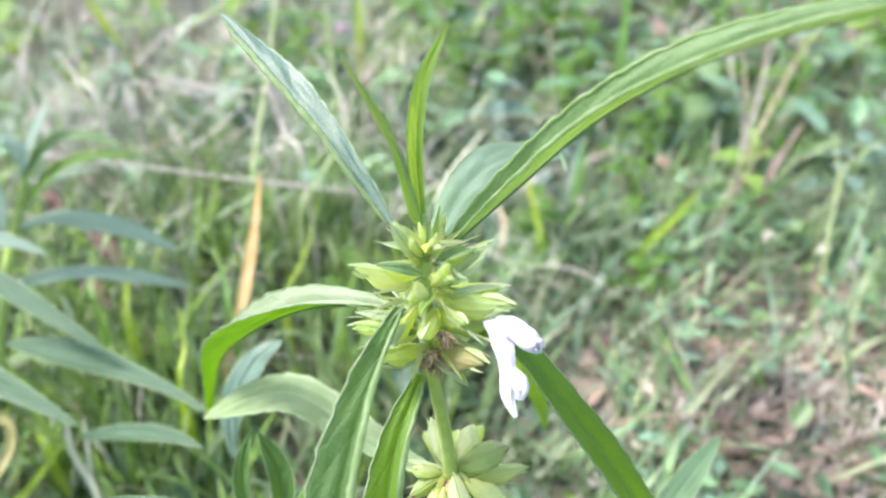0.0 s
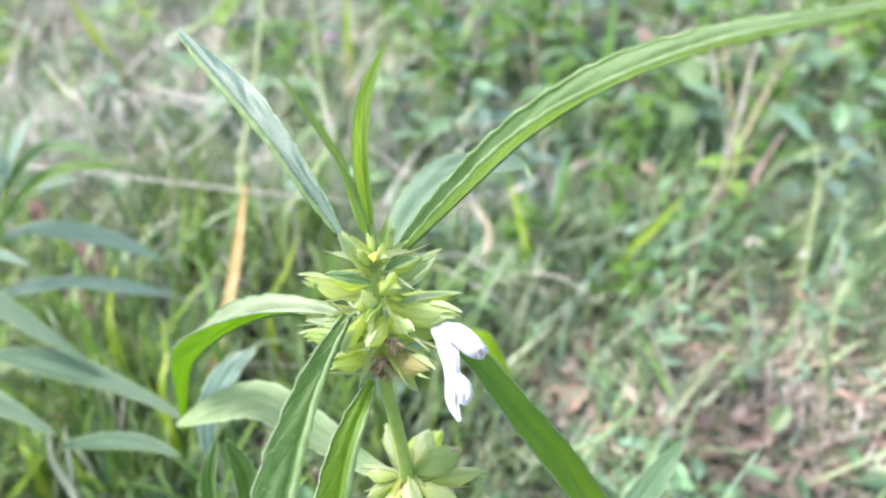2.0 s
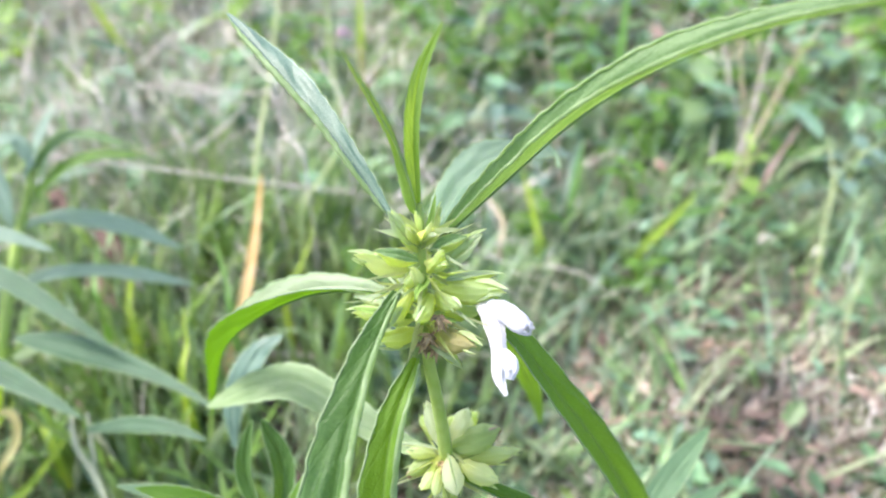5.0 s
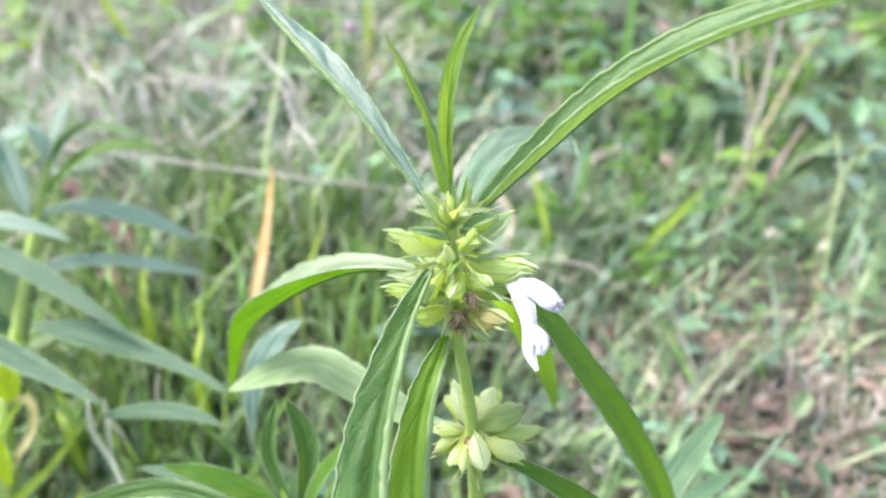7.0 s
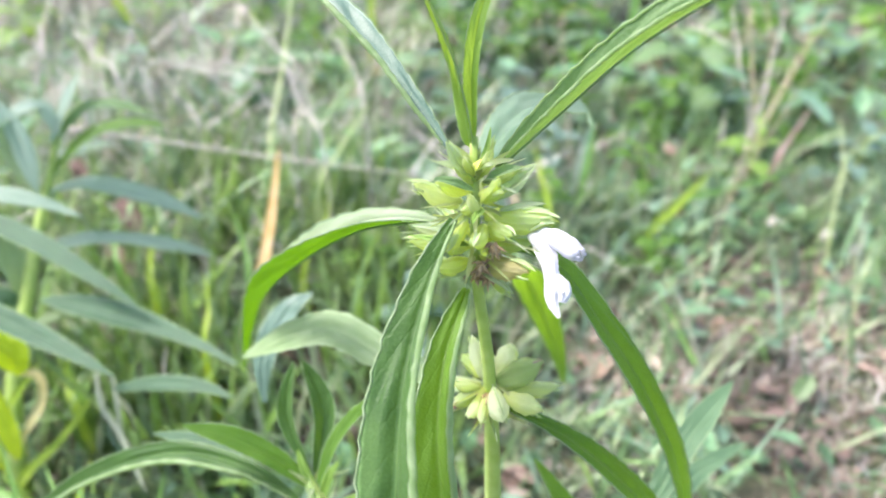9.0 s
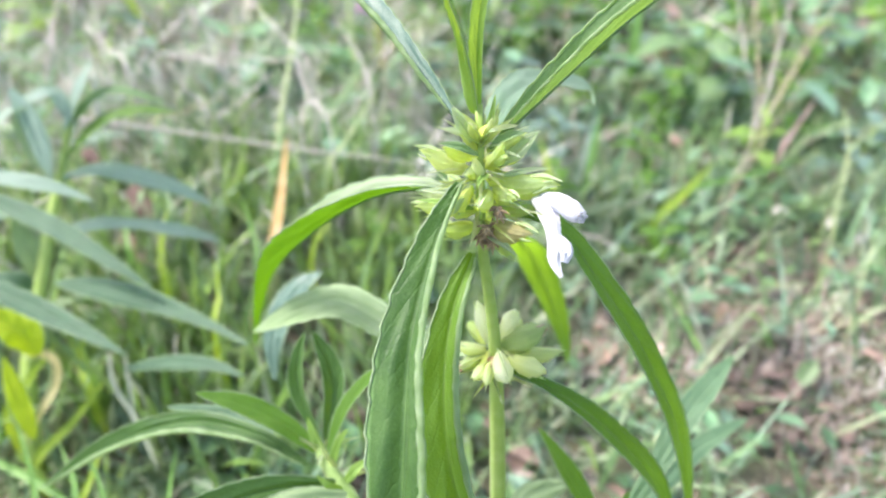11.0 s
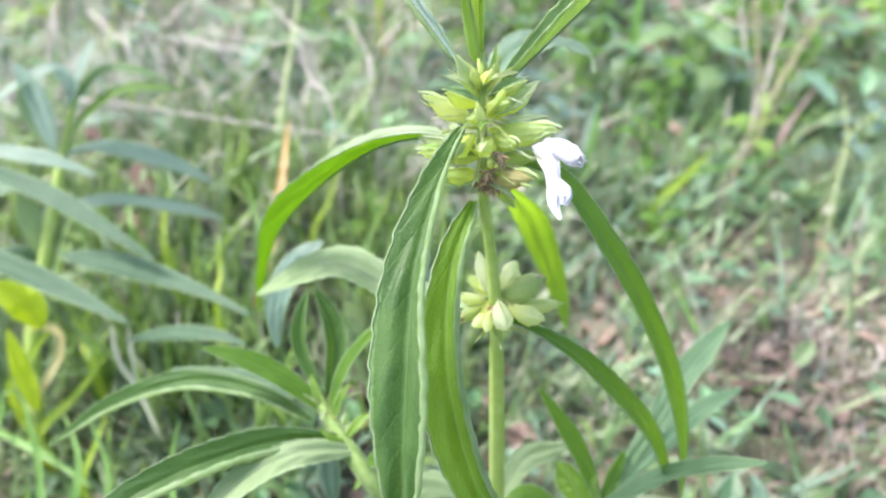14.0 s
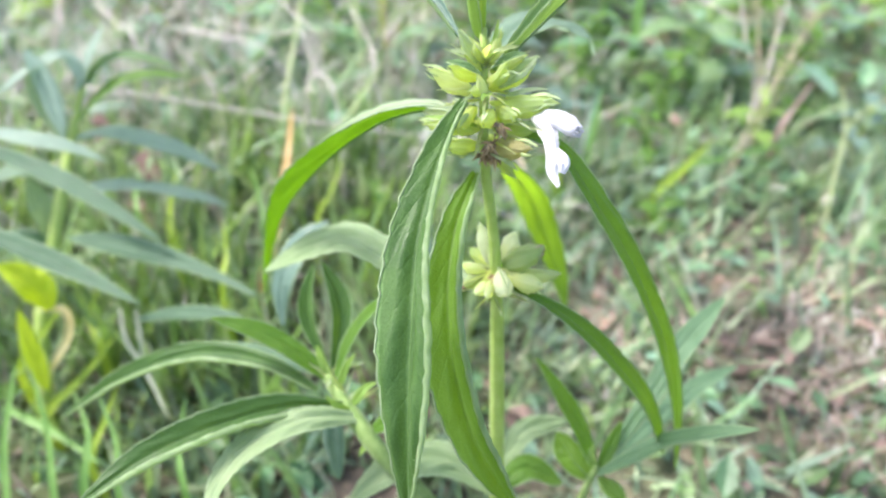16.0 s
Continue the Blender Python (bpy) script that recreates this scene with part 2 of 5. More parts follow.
def spline(points, n):
    """n + 1 points of a smooth curve through the given ones."""
    p = [Vector(q) for q in points]
    p = [2 * p[0] - p[1]] + p + [2 * p[-1] - p[-2]]
    lengths = [(p[i + 1] - p[i]).length for i in range(1, len(p) - 2)]
    total, out = sum(lengths), []
    for k in range(n + 1):
        s, i = total * k / n, 0
        while i < len(lengths) - 1 and s > lengths[i]:
            s -= lengths[i]
            i += 1
        u = min(1.0, s / lengths[i])
        a, b, d, e = p[i:i + 4]
        out.append(0.5 * (2 * b + (d - a) * u + (2 * a - 5 * b + 4 * d - e) * u * u + (3 * b - a - 3 * d + e) * u ** 3))
    return out


def tube(points, radii, sides=8, n=0, bm=None, ribs=0.0, close=True):
    """A round or four-ribbed tapered tube along a curve; points and radii in metres."""
    bm = bm or bmesh.new()
    line = spline(points, n) if n else [Vector(p) for p in points]
    m, rings = len(line), []
    side = None
    for i, p in enumerate(line):
        way = (line[min(i + 1, m - 1)] - line[max(i - 1, 0)]).normalized()
        side = (side - way * side.dot(way)).normalized() if side else way.orthogonal().normalized()
        other = way.cross(side)
        f = i / (m - 1) * (len(radii) - 1)
        j = min(int(f), len(radii) - 2)
        r = radii[j] + (radii[j + 1] - radii[j]) * (f - j)
        ring = []
        for s in range(sides):
            a = 2 * math.pi * s / sides
            q = r * (1 + ribs * math.cos(4 * a))
            ring.append(bm.verts.new(p + (side * math.cos(a) + other * math.sin(a)) * q))
        rings.append(ring)
    for one, two in zip(rings, rings[1:]):
        for s in range(sides):
            bm.faces.new((one[s], one[(s + 1) % sides], two[(s + 1) % sides], two[s]))
    if close:
        bm.faces.new(rings[0][::-1])
        bm.faces.new(rings[-1])
    return bm


def blade(points, width, n0, n1, fold, peak=0.5, seed=0, rows=64, cols=8, teeth=0.05, quilt=0.075, stalk=0.16, profile=None):
    """A leaf's sheet along a curve: folded along its midrib, quilted between the veins, with a toothed, slightly rolled rim."""
    rng = random.Random(seed)
    line = spline(points, rows)
    n0, n1 = Vector(n0), Vector(n1)
    bm = bmesh.new()
    uv = bm.loops.layers.uv.new("UVMap")
    fa = radians(fold)
    grid, tag = [], {}
    k = math.log(0.5) / math.log(peak)
    ph = [rng.uniform(0, 6.3) for _ in range(4)]
    for i, p in enumerate(line):
        v = i / rows
        way = (line[min(i + 1, rows)] - line[max(i - 1, 0)]).normalized()
        nrm = n0.lerp(n1, v)
        nrm = (nrm - way * nrm.dot(way)).normalized()
        side = way.cross(nrm)
        bell = math.sin(math.pi * v ** k) ** 0.75 if 0 < v < 1 else 0
        half = 0.5 * width * (bell * (1 - stalk) + stalk * (1 - v) ** 0.5 * 0.9 + 0.012)
        if profile:
            q = v * (len(profile) - 1)
            o = min(int(q), len(profile) - 2)
            half = 0.5 * width * (profile[o] + (profile[o + 1] - profile[o]) * (q - o))
        row = []
        for j in range(-cols, cols + 1):
            u = j / cols
            a = abs(u)
            hw = half
            if a == 1:
                hw *= 1 + teeth * (2 * ((v * 15 + 0.5 * (u > 0)) % 1.0) - 1) + 0.05 * math.sin(9 * v + ph[0] + u)
            f = fa * (1 + 0.18 * math.sin(5 * v + ph[1] + (u > 0)))
            vein = 0.55 + 0.9 * noise.noise((v * 9 - a * 2.4, u * 1.9, 7.3 * seed)) + 0.3 * math.sin(math.pi * (v * 11 - a * 2.6 + ph[3] + u))
            lift = a * math.sin(f) * hw - 0.10 * hw * max(0, a - 0.72) ** 1.0 / 0.28
            lift += quilt * hw * math.sin(math.pi * min(1, a * 1.05)) * vein * 1.6
            lift += 0.05 * hw * a * math.sin(13 * v + ph[2] + 2 * u)
            lift += quilt * 1.1 * hw * math.sin(6.28 * a + 1.6 * math.sin(5 * v + ph[1])) * min(1, 3 * a)
            vert = bm.verts.new(p + side * (u * math.cos(f) * hw) + nrm * lift)
            tag[vert] = (0.5 + 0.5 * u, v)
            row.append(vert)
        grid.append(row)
    for one, two in zip(grid, grid[1:]):
        for j in range(2 * cols):
            face = bm.faces.new((one[j], one[j + 1], two[j + 1], two[j]))
            for loop in face.loops:
                loop[uv].uv = tag[loop.vert]
    return bm, line


leaf_count = [0]


def leaf(owner, points, width, n0, n1, fold, kind, peak, under="", label="", roll=0.0, near_roll=0.0):
    """A leaf with its raised midrib; places and width in centimetres."""
    leaf_count[0] += 1
    pts = [Vector(p) * CM for p in points]
    bm, line = blade(pts, width * CM, n0, n1, fold, peak, leaf_count[0])
    bm.verts.ensure_lookup_table()
    rims = [[bm.verts[i * 17 + j].co.copy() for i in range(1, 64)] for j in (0, 16)]
    ob = part("leaf", bm, LEAF[kind], owner, label or LEAF_WORDS[kind])
    if width > 0.3:
        for rim, curl in zip(rims, (roll, near_roll)):
            r = width * CM * (curl or 0.017)
            bm = tube(rim, [r * 0.35, r * 0.9, r, r * 1.05, r * 0.9, r * 0.15] if curl else [r * 0.6, r, r, r * 0.6], 10 if curl else 6)
            for v in bm.verts:
                v.co += Vector((noise.noise(v.co * 900), noise.noise(v.co * 900 + Vector((5, 0, 0))), noise.noise(v.co * 900 + Vector((0, 5, 0))))) * r * 0.4
            hairs = random.Random(leaf_count[0])
            for p in rim[2:-2] if width > 0.55 else ():
                for k in range(4):
                    base = p + Vector((hairs.uniform(-1, 1), hairs.uniform(-1, 1), hairs.uniform(-1, 1))) * r * 0.7
                    d = Vector((hairs.gauss(0, 1), hairs.gauss(0, 1), hairs.gauss(0.2, 1))).normalized()
                    size = hairs.uniform(0.00015, 0.0004) + r * 0.5
                    tube([base, base + d * size * 0.6, base + d * size], [0.00005, 0.00004, 0.00001], 3, 0, bm)
            if curl:
                part("rolled_rim", bm, ROLLED, ob, "rolled pale green leaf margin")
            else:
                part("rim", bm, RIM, ob, "pale felted leaf rim")
    down = [p - (Vector(n0).lerp(Vector(n1), i / 64)).normalized() * width * CM * 0.035 for i, p in enumerate(line)][:61:3]
    r = width * CM * 0.022
    part("midrib", tube(down, [r, r * 0.8, r * 0.5, r * 0.2], 6), RIB, ob)
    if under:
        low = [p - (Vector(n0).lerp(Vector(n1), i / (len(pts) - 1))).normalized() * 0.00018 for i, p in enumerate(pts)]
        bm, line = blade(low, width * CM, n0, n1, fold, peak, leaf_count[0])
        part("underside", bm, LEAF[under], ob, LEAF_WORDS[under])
    return ob


def bud(owner, base, tip, width, kind):
    """A ribbed calyx, swollen past its middle, drawn out on its upper side into a pointed beak, with a few thin teeth round the slanting mouth."""
    leaf_count[0] += 1
    rng = random.Random(leaf_count[0])
    a, b = Vector(base) * CM, Vector(tip) * CM
    if base[2] < 17:
        b, width = a.lerp(b, 0.88), width * 1.08
    way = (b - a).normalized()
    length = (b - a).length
    up = Vector((rng.uniform(-0.5, 0.5), -0.2, 1.0))
    side = (up - way * up.dot(way)).normalized()
    other = way.cross(side)
    lean = Vector((rng.uniform(-1, 1), rng.uniform(-1, 1), -0.6)) * length * 0.05
    bm = bmesh.new()
    uv = bm.loops.layers.uv.new("UVMap")
    sides, rings = 20, []
    width *= rng.uniform(1.0, 1.12)
    flat = rng.uniform(0.78, 0.98)
    beak = rng.uniform(0.35, 0.6) if base[2] > 17 else rng.uniform(0.1, 0.3)
    shape = [(0.0, 0.26), (0.07, 0.42), (0.18, 0.66), (0.32, 0.86), (0.46, 0.97), (0.58, 1.0), (0.68, 0.96), (0.78, 0.82), (0.87, 0.60), (0.94, 0.36), (1.0, 0.06)]
    if base[2] < 17:
        shape = [(h, r + 0.22 * max(0.0, h - 0.6)) for h, r in shape]
    for h, r in shape:
        ring = []
        for s in range(sides):
            t = 2 * math.pi * s / sides
            q = 0.5 * width * CM * r * (1 + (0.06 if s % 2 else -0.05) + 0.05 * math.sin(2 * t + leaf_count[0]))
            slant = 0.10 * math.cos(t) * max(0, h - 0.35)
            centre = a + way * length * (h + slant) + lean * 4 * h * (1 - h) + side * 0.5 * width * CM * beak * max(0, h - 0.55) ** 1.3 * 1.6
            spot = centre + (side * math.cos(t) + other * math.sin(t) * flat) * q
            ring.append(bm.verts.new(spot + side * q * 0.22 * noise.noise(spot * 900) + other * q * 0.22 * noise.noise(spot * 900 + Vector((7, 0, 0)))))
        rings.append(ring)
    for i, (one, two) in enumerate(zip(rings, rings[1:])):
        for s in range(sides):
            face = bm.faces.new((one[s], one[(s + 1) % sides], two[(s + 1) % sides], two[s]))
            for loop, (du, dv) in zip(face.loops, ((0, 0), (1, 0), (1, 1), (0, 1))):
                loop[uv].uv = ((s + du) / sides, shape[i + dv][0])
    bm.faces.new(rings[0][::-1])
    bm.faces.new(rings[-1])
    ob = part("calyx", bm, CALYX[kind], owner, {"old": "withered yellow-brown ribbed calyx", "old2": "ripe green calyx with a brown mouth", "pale": "pale green ribbed calyx", "cream": "creamy whitish-green ribbed calyx"}.get(kind, ""))
    teeth = bmesh.new()
    for s in range(3 if width < 0.3 else 4):
        t = 2 * math.pi * (s + 0.8 * rng.random()) / 4 - 0.6
        out = side * math.cos(t) + other * math.sin(t) * flat
        q = 0.5 * width * CM
        start = a + way * length * 0.84 + out * q * 0.5 + side * q * beak * 0.3
        end = a + way * length * rng.uniform(0.98, 1.1) + out * q * rng.uniform(0.25, 0.6) + side * q * beak * 0.6
        mid = start.lerp(end, 0.5) + out * q * 0.05
        tube([start, mid, end], [q * 0.13, q * 0.09, q * 0.01], 6, 4, teeth)
    part("teeth", teeth, STRAW if kind == "old2" else TOOTH, ob)
    if kind != "old2" and width > 0.22 and base[2] > 17:
        p = a + way * length * 0.62 + side * 0.5 * width * CM * 0.8
        tip_at = a + way * length * rng.uniform(1.06, 1.2) + side * width * CM * rng.uniform(0.25, 0.5)
        bm, line = blade([p, p.lerp(tip_at, 0.5) + side * width * CM * 0.1, tip_at], width * CM * 0.46, side, side, 34, 0.4, leaf_count[0], 10, 3, 0.0, 0.03, 0.5)
        part("lip", bm, TOOTH, ob, "pale pointed calyx lip")
    if kind == "old2":
        p = a + way * length * 0.93
        part("mouth", tube([p, p + way * length * 0.06, p + way * length * 0.12 - side * 0.0001], [0.00045, 0.0006, 0.0002], 8), WITHER, ob, "withered pinkish brown mouth")
    return ob


# ---- ground ----
def field(x, y):
    """Height of the ground."""
    return 0.012 * noise.noise((x * 3.1, y * 3.1, 0.3)) + 0.005 * noise.noise((x * 14, y * 14, 2.0)) - 0.006


def ground_material():
    n = Nodes("soil_with_litter")
    obj = n.add("TexCoord").outputs["Object"]
    big, mid, fine = n.noise(4.0, 3.0, obj), n.noise(35.0, 5.0, obj), n.noise(220.0, 5.0, obj)
    col = n.mix(n.ramp(mid, 0.35, 0.65), c(0.045, 0.036, 0.03), c(0.14, 0.105, 0.088))
    col = n.mix(n.ramp(fine, 0.5, 0.7, 0.0, 0.7), col, c(0.30, 0.23, 0.17))
    col = n.mix(n.ramp(big, 0.40, 0.60, 0.05, 0.7), col, c(0.07, 0.11, 0.03))
    n.put(n.bsdf, "Base Color", col)
    n.put(n.bsdf, "Roughness", 0.9)
    n.put(n.bsdf, "Normal", n.bump(n.math("ADD", mid, n.math("MULTIPLY", fine, 0.5)), 0.8, 0.006))
    return n.mat


def ground():
    bm = bmesh.new()
    xs = [-4000, -400, -40, -8] + [-3 + 0.05 * i for i in range(121)] + [8, 40, 400, 4000]
    ys = [-4000, -400, -40, -5] + [-0.6 + 0.05 * i for i in range(100)] + [8, 40, 400, 4000]
    grid = [[bm.verts.new((x, y, field(x, y) if abs(x) < 3.5 and -1 < y < 5 else -0.006)) for x in xs] for y in ys]
    for a, b in zip(grid, grid[1:]):
        for j in range(len(xs) - 1):
            bm.faces.new((a[j], a[j + 1], b[j + 1], b[j]))
    ob = part("ground", bm, ground_material(), None)
    tagged(ob, "brown soil strewn with dry grass litter", "ground", "", "structure")


ground()


# ---- scattered growth ----
def strips(name, label, category, material, roots, heights, widths, leans, turns, segs=4, bend=1.0, flat=None):
    """Many tapered, bent blades in one mesh. Arrays of roots (n, 3), heights, widths, lean and turn angles."""
    n = len(roots)
    t = np.linspace(0, 1, segs + 1)
    ca, sa = np.cos(turns), np.sin(turns)
    ang = leans[:, None] + bend * (0.3 + np.random.rand(n)[:, None]) * t[None, :] ** 1.5
    step = heights[:, None] / segs
    out = np.concatenate([np.zeros((n, 1)), np.cumsum(np.sin(ang[:, 1:]) * step, 1)], 1)
    up = np.concatenate([np.zeros((n, 1)), np.cumsum(np.cos(ang[:, 1:]) * step, 1)], 1)
    prof = np.clip(1.05 - t ** 2.2, 0.03, 1) * np.clip(0.55 + t * 2.2, 0, 1)
    half = 0.5 * widths[:, None] * prof[None, :]
    cx, cy, cz = roots[:, 0:1] + out * ca[:, None], roots[:, 1:2] + out * sa[:, None], roots[:, 2:3] + up
    twist = (np.random.rand(n)[:, None] - 0.5) * 2.2 * t[None, :]
    sx, sy = -np.sin(turns[:, None] + twist), np.cos(turns[:, None] + twist)
    left = np.stack([cx - sx * half, cy - sy * half, cz], -1)
    right = np.stack([cx + sx * half, cy + sy * half, cz], -1)
    verts = np.stack([left, right], 2).reshape(-1, 3)
    base = (np.arange(n) * 2 * (segs + 1))[:, None] + (np.arange(segs) * 2)[None, :]
    faces = np.stack([base, base + 1, base + 3, base + 2], -1).reshape(-1, 4)
    me = bpy.data.meshes.new(name)
    me.from_pydata(verts.tolist(), [], faces.tolist())
    me.materials.append(material)
    return tagged(new(name, me), label, category, "", "stuff")


def scatter(n, x0, x1, y0, y1, seed, keep=None):
    """Random roots in a wedge of the field that keep(x, y) lets stand."""
    rng = np.random.RandomState(seed)
    pts = np.stack([rng.uniform(x0, x1, n), y0 + (y1 - y0) * rng.rand(n)], -1)
    clump = np.array([noise.noise((x * 9, y * 9, seed)) + 0.8 * noise.noise((x * 27, y * 27, seed + 5)) for x, y in pts])
    pick = rng.rand(len(pts)) < np.clip(0.5 + 1.5 * clump, 0.03, 1)
    if keep:
        pick &= rng.rand(len(pts)) < keep(pts[:, 0], pts[:, 1])
    pts = pts[pick]
    z = np.array([field(x, y) for x, y in pts]) - 0.002
    return np.concatenate([pts, z[:, None]], 1), rng


def bare(x, y):
    """How bare the ground is: a patch of dead litter."""
    return np.exp(-(((x - 0.185) / 0.13) ** 2 + ((y - 0.212) / 0.066) ** 2))


def lush(x, y):
    """Taller, denser grass on one side."""
    return 1 / (1 + np.exp((x + 0.02 - 0.12 * (y - 0.4)) / 0.05))


def clearing(x, y):
    """A gap in the tall blades round the foot of the second herb."""
    return np.exp(-(((x + 0.185) / 0.075) ** 2 + ((y - 0.165) / 0.065) ** 2))


GRASS = scatter_material("grass", [c(0.06, 0.12, 0.045), c(0.13, 0.23, 0.09), c(0.21, 0.33, 0.13), c(0.15, 0.27, 0.18), c(0.22, 0.34, 0.24), c(0.29, 0.38, 0.20), c(0.44, 0.46, 0.33)], c(0.3, 0.45, 0.12), 0.42, 0.35)
TALL = scatter_material("tall_grass", [c(0.10, 0.20, 0.035), c(0.18, 0.31, 0.055), c(0.26, 0.40, 0.09), c(0.16, 0.28, 0.14), c(0.28, 0.40, 0.18), c(0.08, 0.16, 0.05), c(0.50, 0.49, 0.38)], c(0.32, 0.5, 0.08), 0.4, 0.38)
DRY = scatter_material("dry_grass", [c(0.13, 0.095, 0.078), c(0.27, 0.20, 0.16), c(0.38, 0.33, 0.29), c(0.17, 0.12, 0.10), c(0.30, 0.25, 0.225)], c(0.5, 0.4, 0.2), 0.75, 0.2)
STRAWS = scatter_material("pale_straw", [c(0.38, 0.33, 0.30), c(0.56, 0.52, 0.48), c(0.60, 0.58, 0.54), c(0.47, 0.39, 0.37), c(0.50, 0.54, 0.42)], c(0.6, 0.55, 0.4), 0.7, 0.2)
WEED = scatter_material("weed", [c(0.06, 0.14, 0.06), c(0.11, 0.23, 0.11), c(0.15, 0.28, 0.15), c(0.09, 0.20, 0.07), c(0.19, 0.30, 0.10), c(0.14, 0.26, 0.17), c(0.19, 0.32, 0.22)], c(0.25, 0.45, 0.1), 0.4, 0.3)

def sward(name, label, material, count, box, seed, keep, low, tall, thin, wide, lean, bend):
    """A layer of blades over a box of the field (x0, x1, y0, y1): from low to tall, thin to wide."""
    r, g = scatter(count, *box, seed, keep)
    n = len(r)
    k = lush(r[:, 0], r[:, 1])
    near = np.clip((r[:, 1] - 0.03) / 0.18, 0.35, 1)
    h = (low + (tall - low) * k * (0.35 + 0.65 * g.rand(n))) * near * (0.7 + 0.5 * g.rand(n))
    strips(name, label, "grass", material, r, h, thin + (wide - thin) * g.rand(n), lean * (0.2 + g.rand(n)), 6.283 * g.rand(n), 4, bend)


FAR, NEAR, ALL = (-1.7, 1.7, 0.5, 2.2), (-0.62, 0.62, 0.12, 0.62), (-2.2, 2.2, -1.8, 2.4)


def fade(x, y):
    """Thins the far growth towards the edge of its box."""
    return np.clip((1.7 - np.abs(x)) / 0.7, 0, 1) * np.clip((2.2 - y) / 0.8, 0, 1)


def outside(x, y):
    """Round the two inner boxes, thinning out towards the edge of the patch."""
    inner = ((np.abs(x) < 1.0) & (y > 0.55) & (y < 1.4)) | ((np.abs(x) < 0.6) & (y > 0.1)) | ((np.abs(x) < 0.2) & (np.abs(y) < 0.12))
    return np.where(inner, 0.0, np.clip(1.25 - np.hypot(x, y - 0.3) / 2.2, 0, 1))


def gap(x, y):
    """A thin place in the grass before the orange blade."""
    return 1 - 0.9 * np.exp(-(((x + 0.33 * y) / 0.026) ** 2 + ((y - 0.24) / 0.10) ** 2))


def thick(x, y):
    """Share of the lush grass, less the clearing and the thin place."""
    return lush(x, y) * (1 - 0.7 * clearing(x, y)) * gap(x, y) * (1 - 0.85 * np.exp(-(((x + 0.175) / 0.04) ** 2 + ((y - 0.165) / 0.03) ** 2)))


sward("grass", "dense green grass, taller and lush on one side", GRASS, 42000, FAR, 1, lambda x, y: fade(x, y) * (0.36 + 0.64 * lush(x, y)), 0.05, 0.09, 0.004, 0.011, 1.1, 1.0)
sward("grass", "short fine grass, lush on one side", GRASS, 52000, NEAR, 5, lambda x, y: (0.29 + 0.5 * lush(x, y)) * (1 - 0.55 * bare(x, y)) * (1 - 0.6 * clearing(x, y)) * gap(x, y), 0.04, 0.06, 0.0010, 0.0032, 0.7, 0.6)
sward("grass", "loose arching grass blades over short turf", GRASS, 5000, NEAR, 31, lambda x, y: (1 - 0.6 * lush(x, y)) * (1 - 0.6 * bare(x, y)), 0.06, 0.07, 0.0018, 0.0044, 0.85, 0.35)
sward("grass", "short green grass all round the herbs", GRASS, 130000, ALL, 21, outside, 0.045, 0.08, 0.002, 0.006, 0.8, 0.8)
sward("grass", "rough grass thinning out over open ground", GRASS, 90000, (-4.5, 4.5, -4.0, 5.0), 23, lambda x, y: np.where((np.abs(x) < 1.5) & (y > -0.6) & (y < 1.9), 0.0, np.clip(1.3 - np.hypot(x, y - 0.5) / 4.2, 0, 1)), 0.06, 0.11, 0.006, 0.014, 1.0, 1.0)
sward("tall_grass", "slender upright grass blades behind the herb", TALL, 1200, (-0.17, 0.0, 0.17, 0.42), 22, lambda x, y: 0.9 * gap(x, y), 0.055, 0.095, 0.0022, 0.0046, 0.22, 0.4)
sward("tall_grass", "tall bright green grass blades beside the herbs", TALL, 3600, (-0.75, 0.1, 0.15, 0.85), 6, thick, 0.05, 0.11, 0.003, 0.0072, 0.8, 1.0)
sward("tall_grass", "upright bright green grass blades near the herb", TALL, 3000, (-0.45, 0.02, 0.12, 0.36), 16, thick, 0.06, 0.09, 0.0022, 0.0050, 0.25, 0.5)
sward("dry_grass", "pale dry grass and straw litter", DRY, 30000, FAR, 2, lambda x, y: fade(x, y) * (0.3 + 0.7 * lush(x, y)), 0.08, 0.13, 0.0012, 0.0034, 1.3, 0.8)
sward("dry_grass", "long thin pale straws arching through the grass", STRAWS, 6500, (-0.9, 0.75, 0.34, 1.1), 33, lambda x, y: (0.1 + 0.9 * lush(x, y)) * gap(x, y) * ((x < 0.1) | (y > 0.44)), 0.10, 0.16, 0.0012, 0.0028, 1.0, 0.9)
sward("dry_grass", "thin pale straws crossing in the lush grass", STRAWS, 2600, (-0.5, 0.08, 0.26, 0.52), 35, thick, 0.06, 0.12, 0.0008, 0.0019, 1.1, 0.8)
sward("dry_grass", "tangle of pale dead stems in the tall grass", STRAWS, 5200, (-0.75, 0.06, 0.38, 0.95), 51, lambda x, y: 0.05 + 0.95 * lush(x + 0.08, y), 0.10, 0.165, 0.0009, 0.0021, 1.6, 0.3)
sward("dry_grass", "pale dead stems lying among far weeds", STRAWS, 800, (-0.1, 0.8, 0.5, 1.1), 52, lambda x, y: 0.6 + 0 * x, 0.11, 0.15, 0.0010, 0.0020, 1.3, 0.3)
sward("dry_grass", "short broken straws over bare soil", STRAWS, 26000, (0.02, 0.5, 0.12, 0.42), 53, lambda x, y: 0.04 + 0.5 * bare(x, y), 0.018, 0.03, 0.0007, 0.0019, 1.7, 0.8)
sward("grass", "short fine grass tufts over the litter", GRASS, 12000, (0.04, 0.5, 0.12, 0.42), 54, lambda x, y: 0.35 + 0 * x, 0.02, 0.03, 0.0008, 0.0020, 0.9, 0.9)
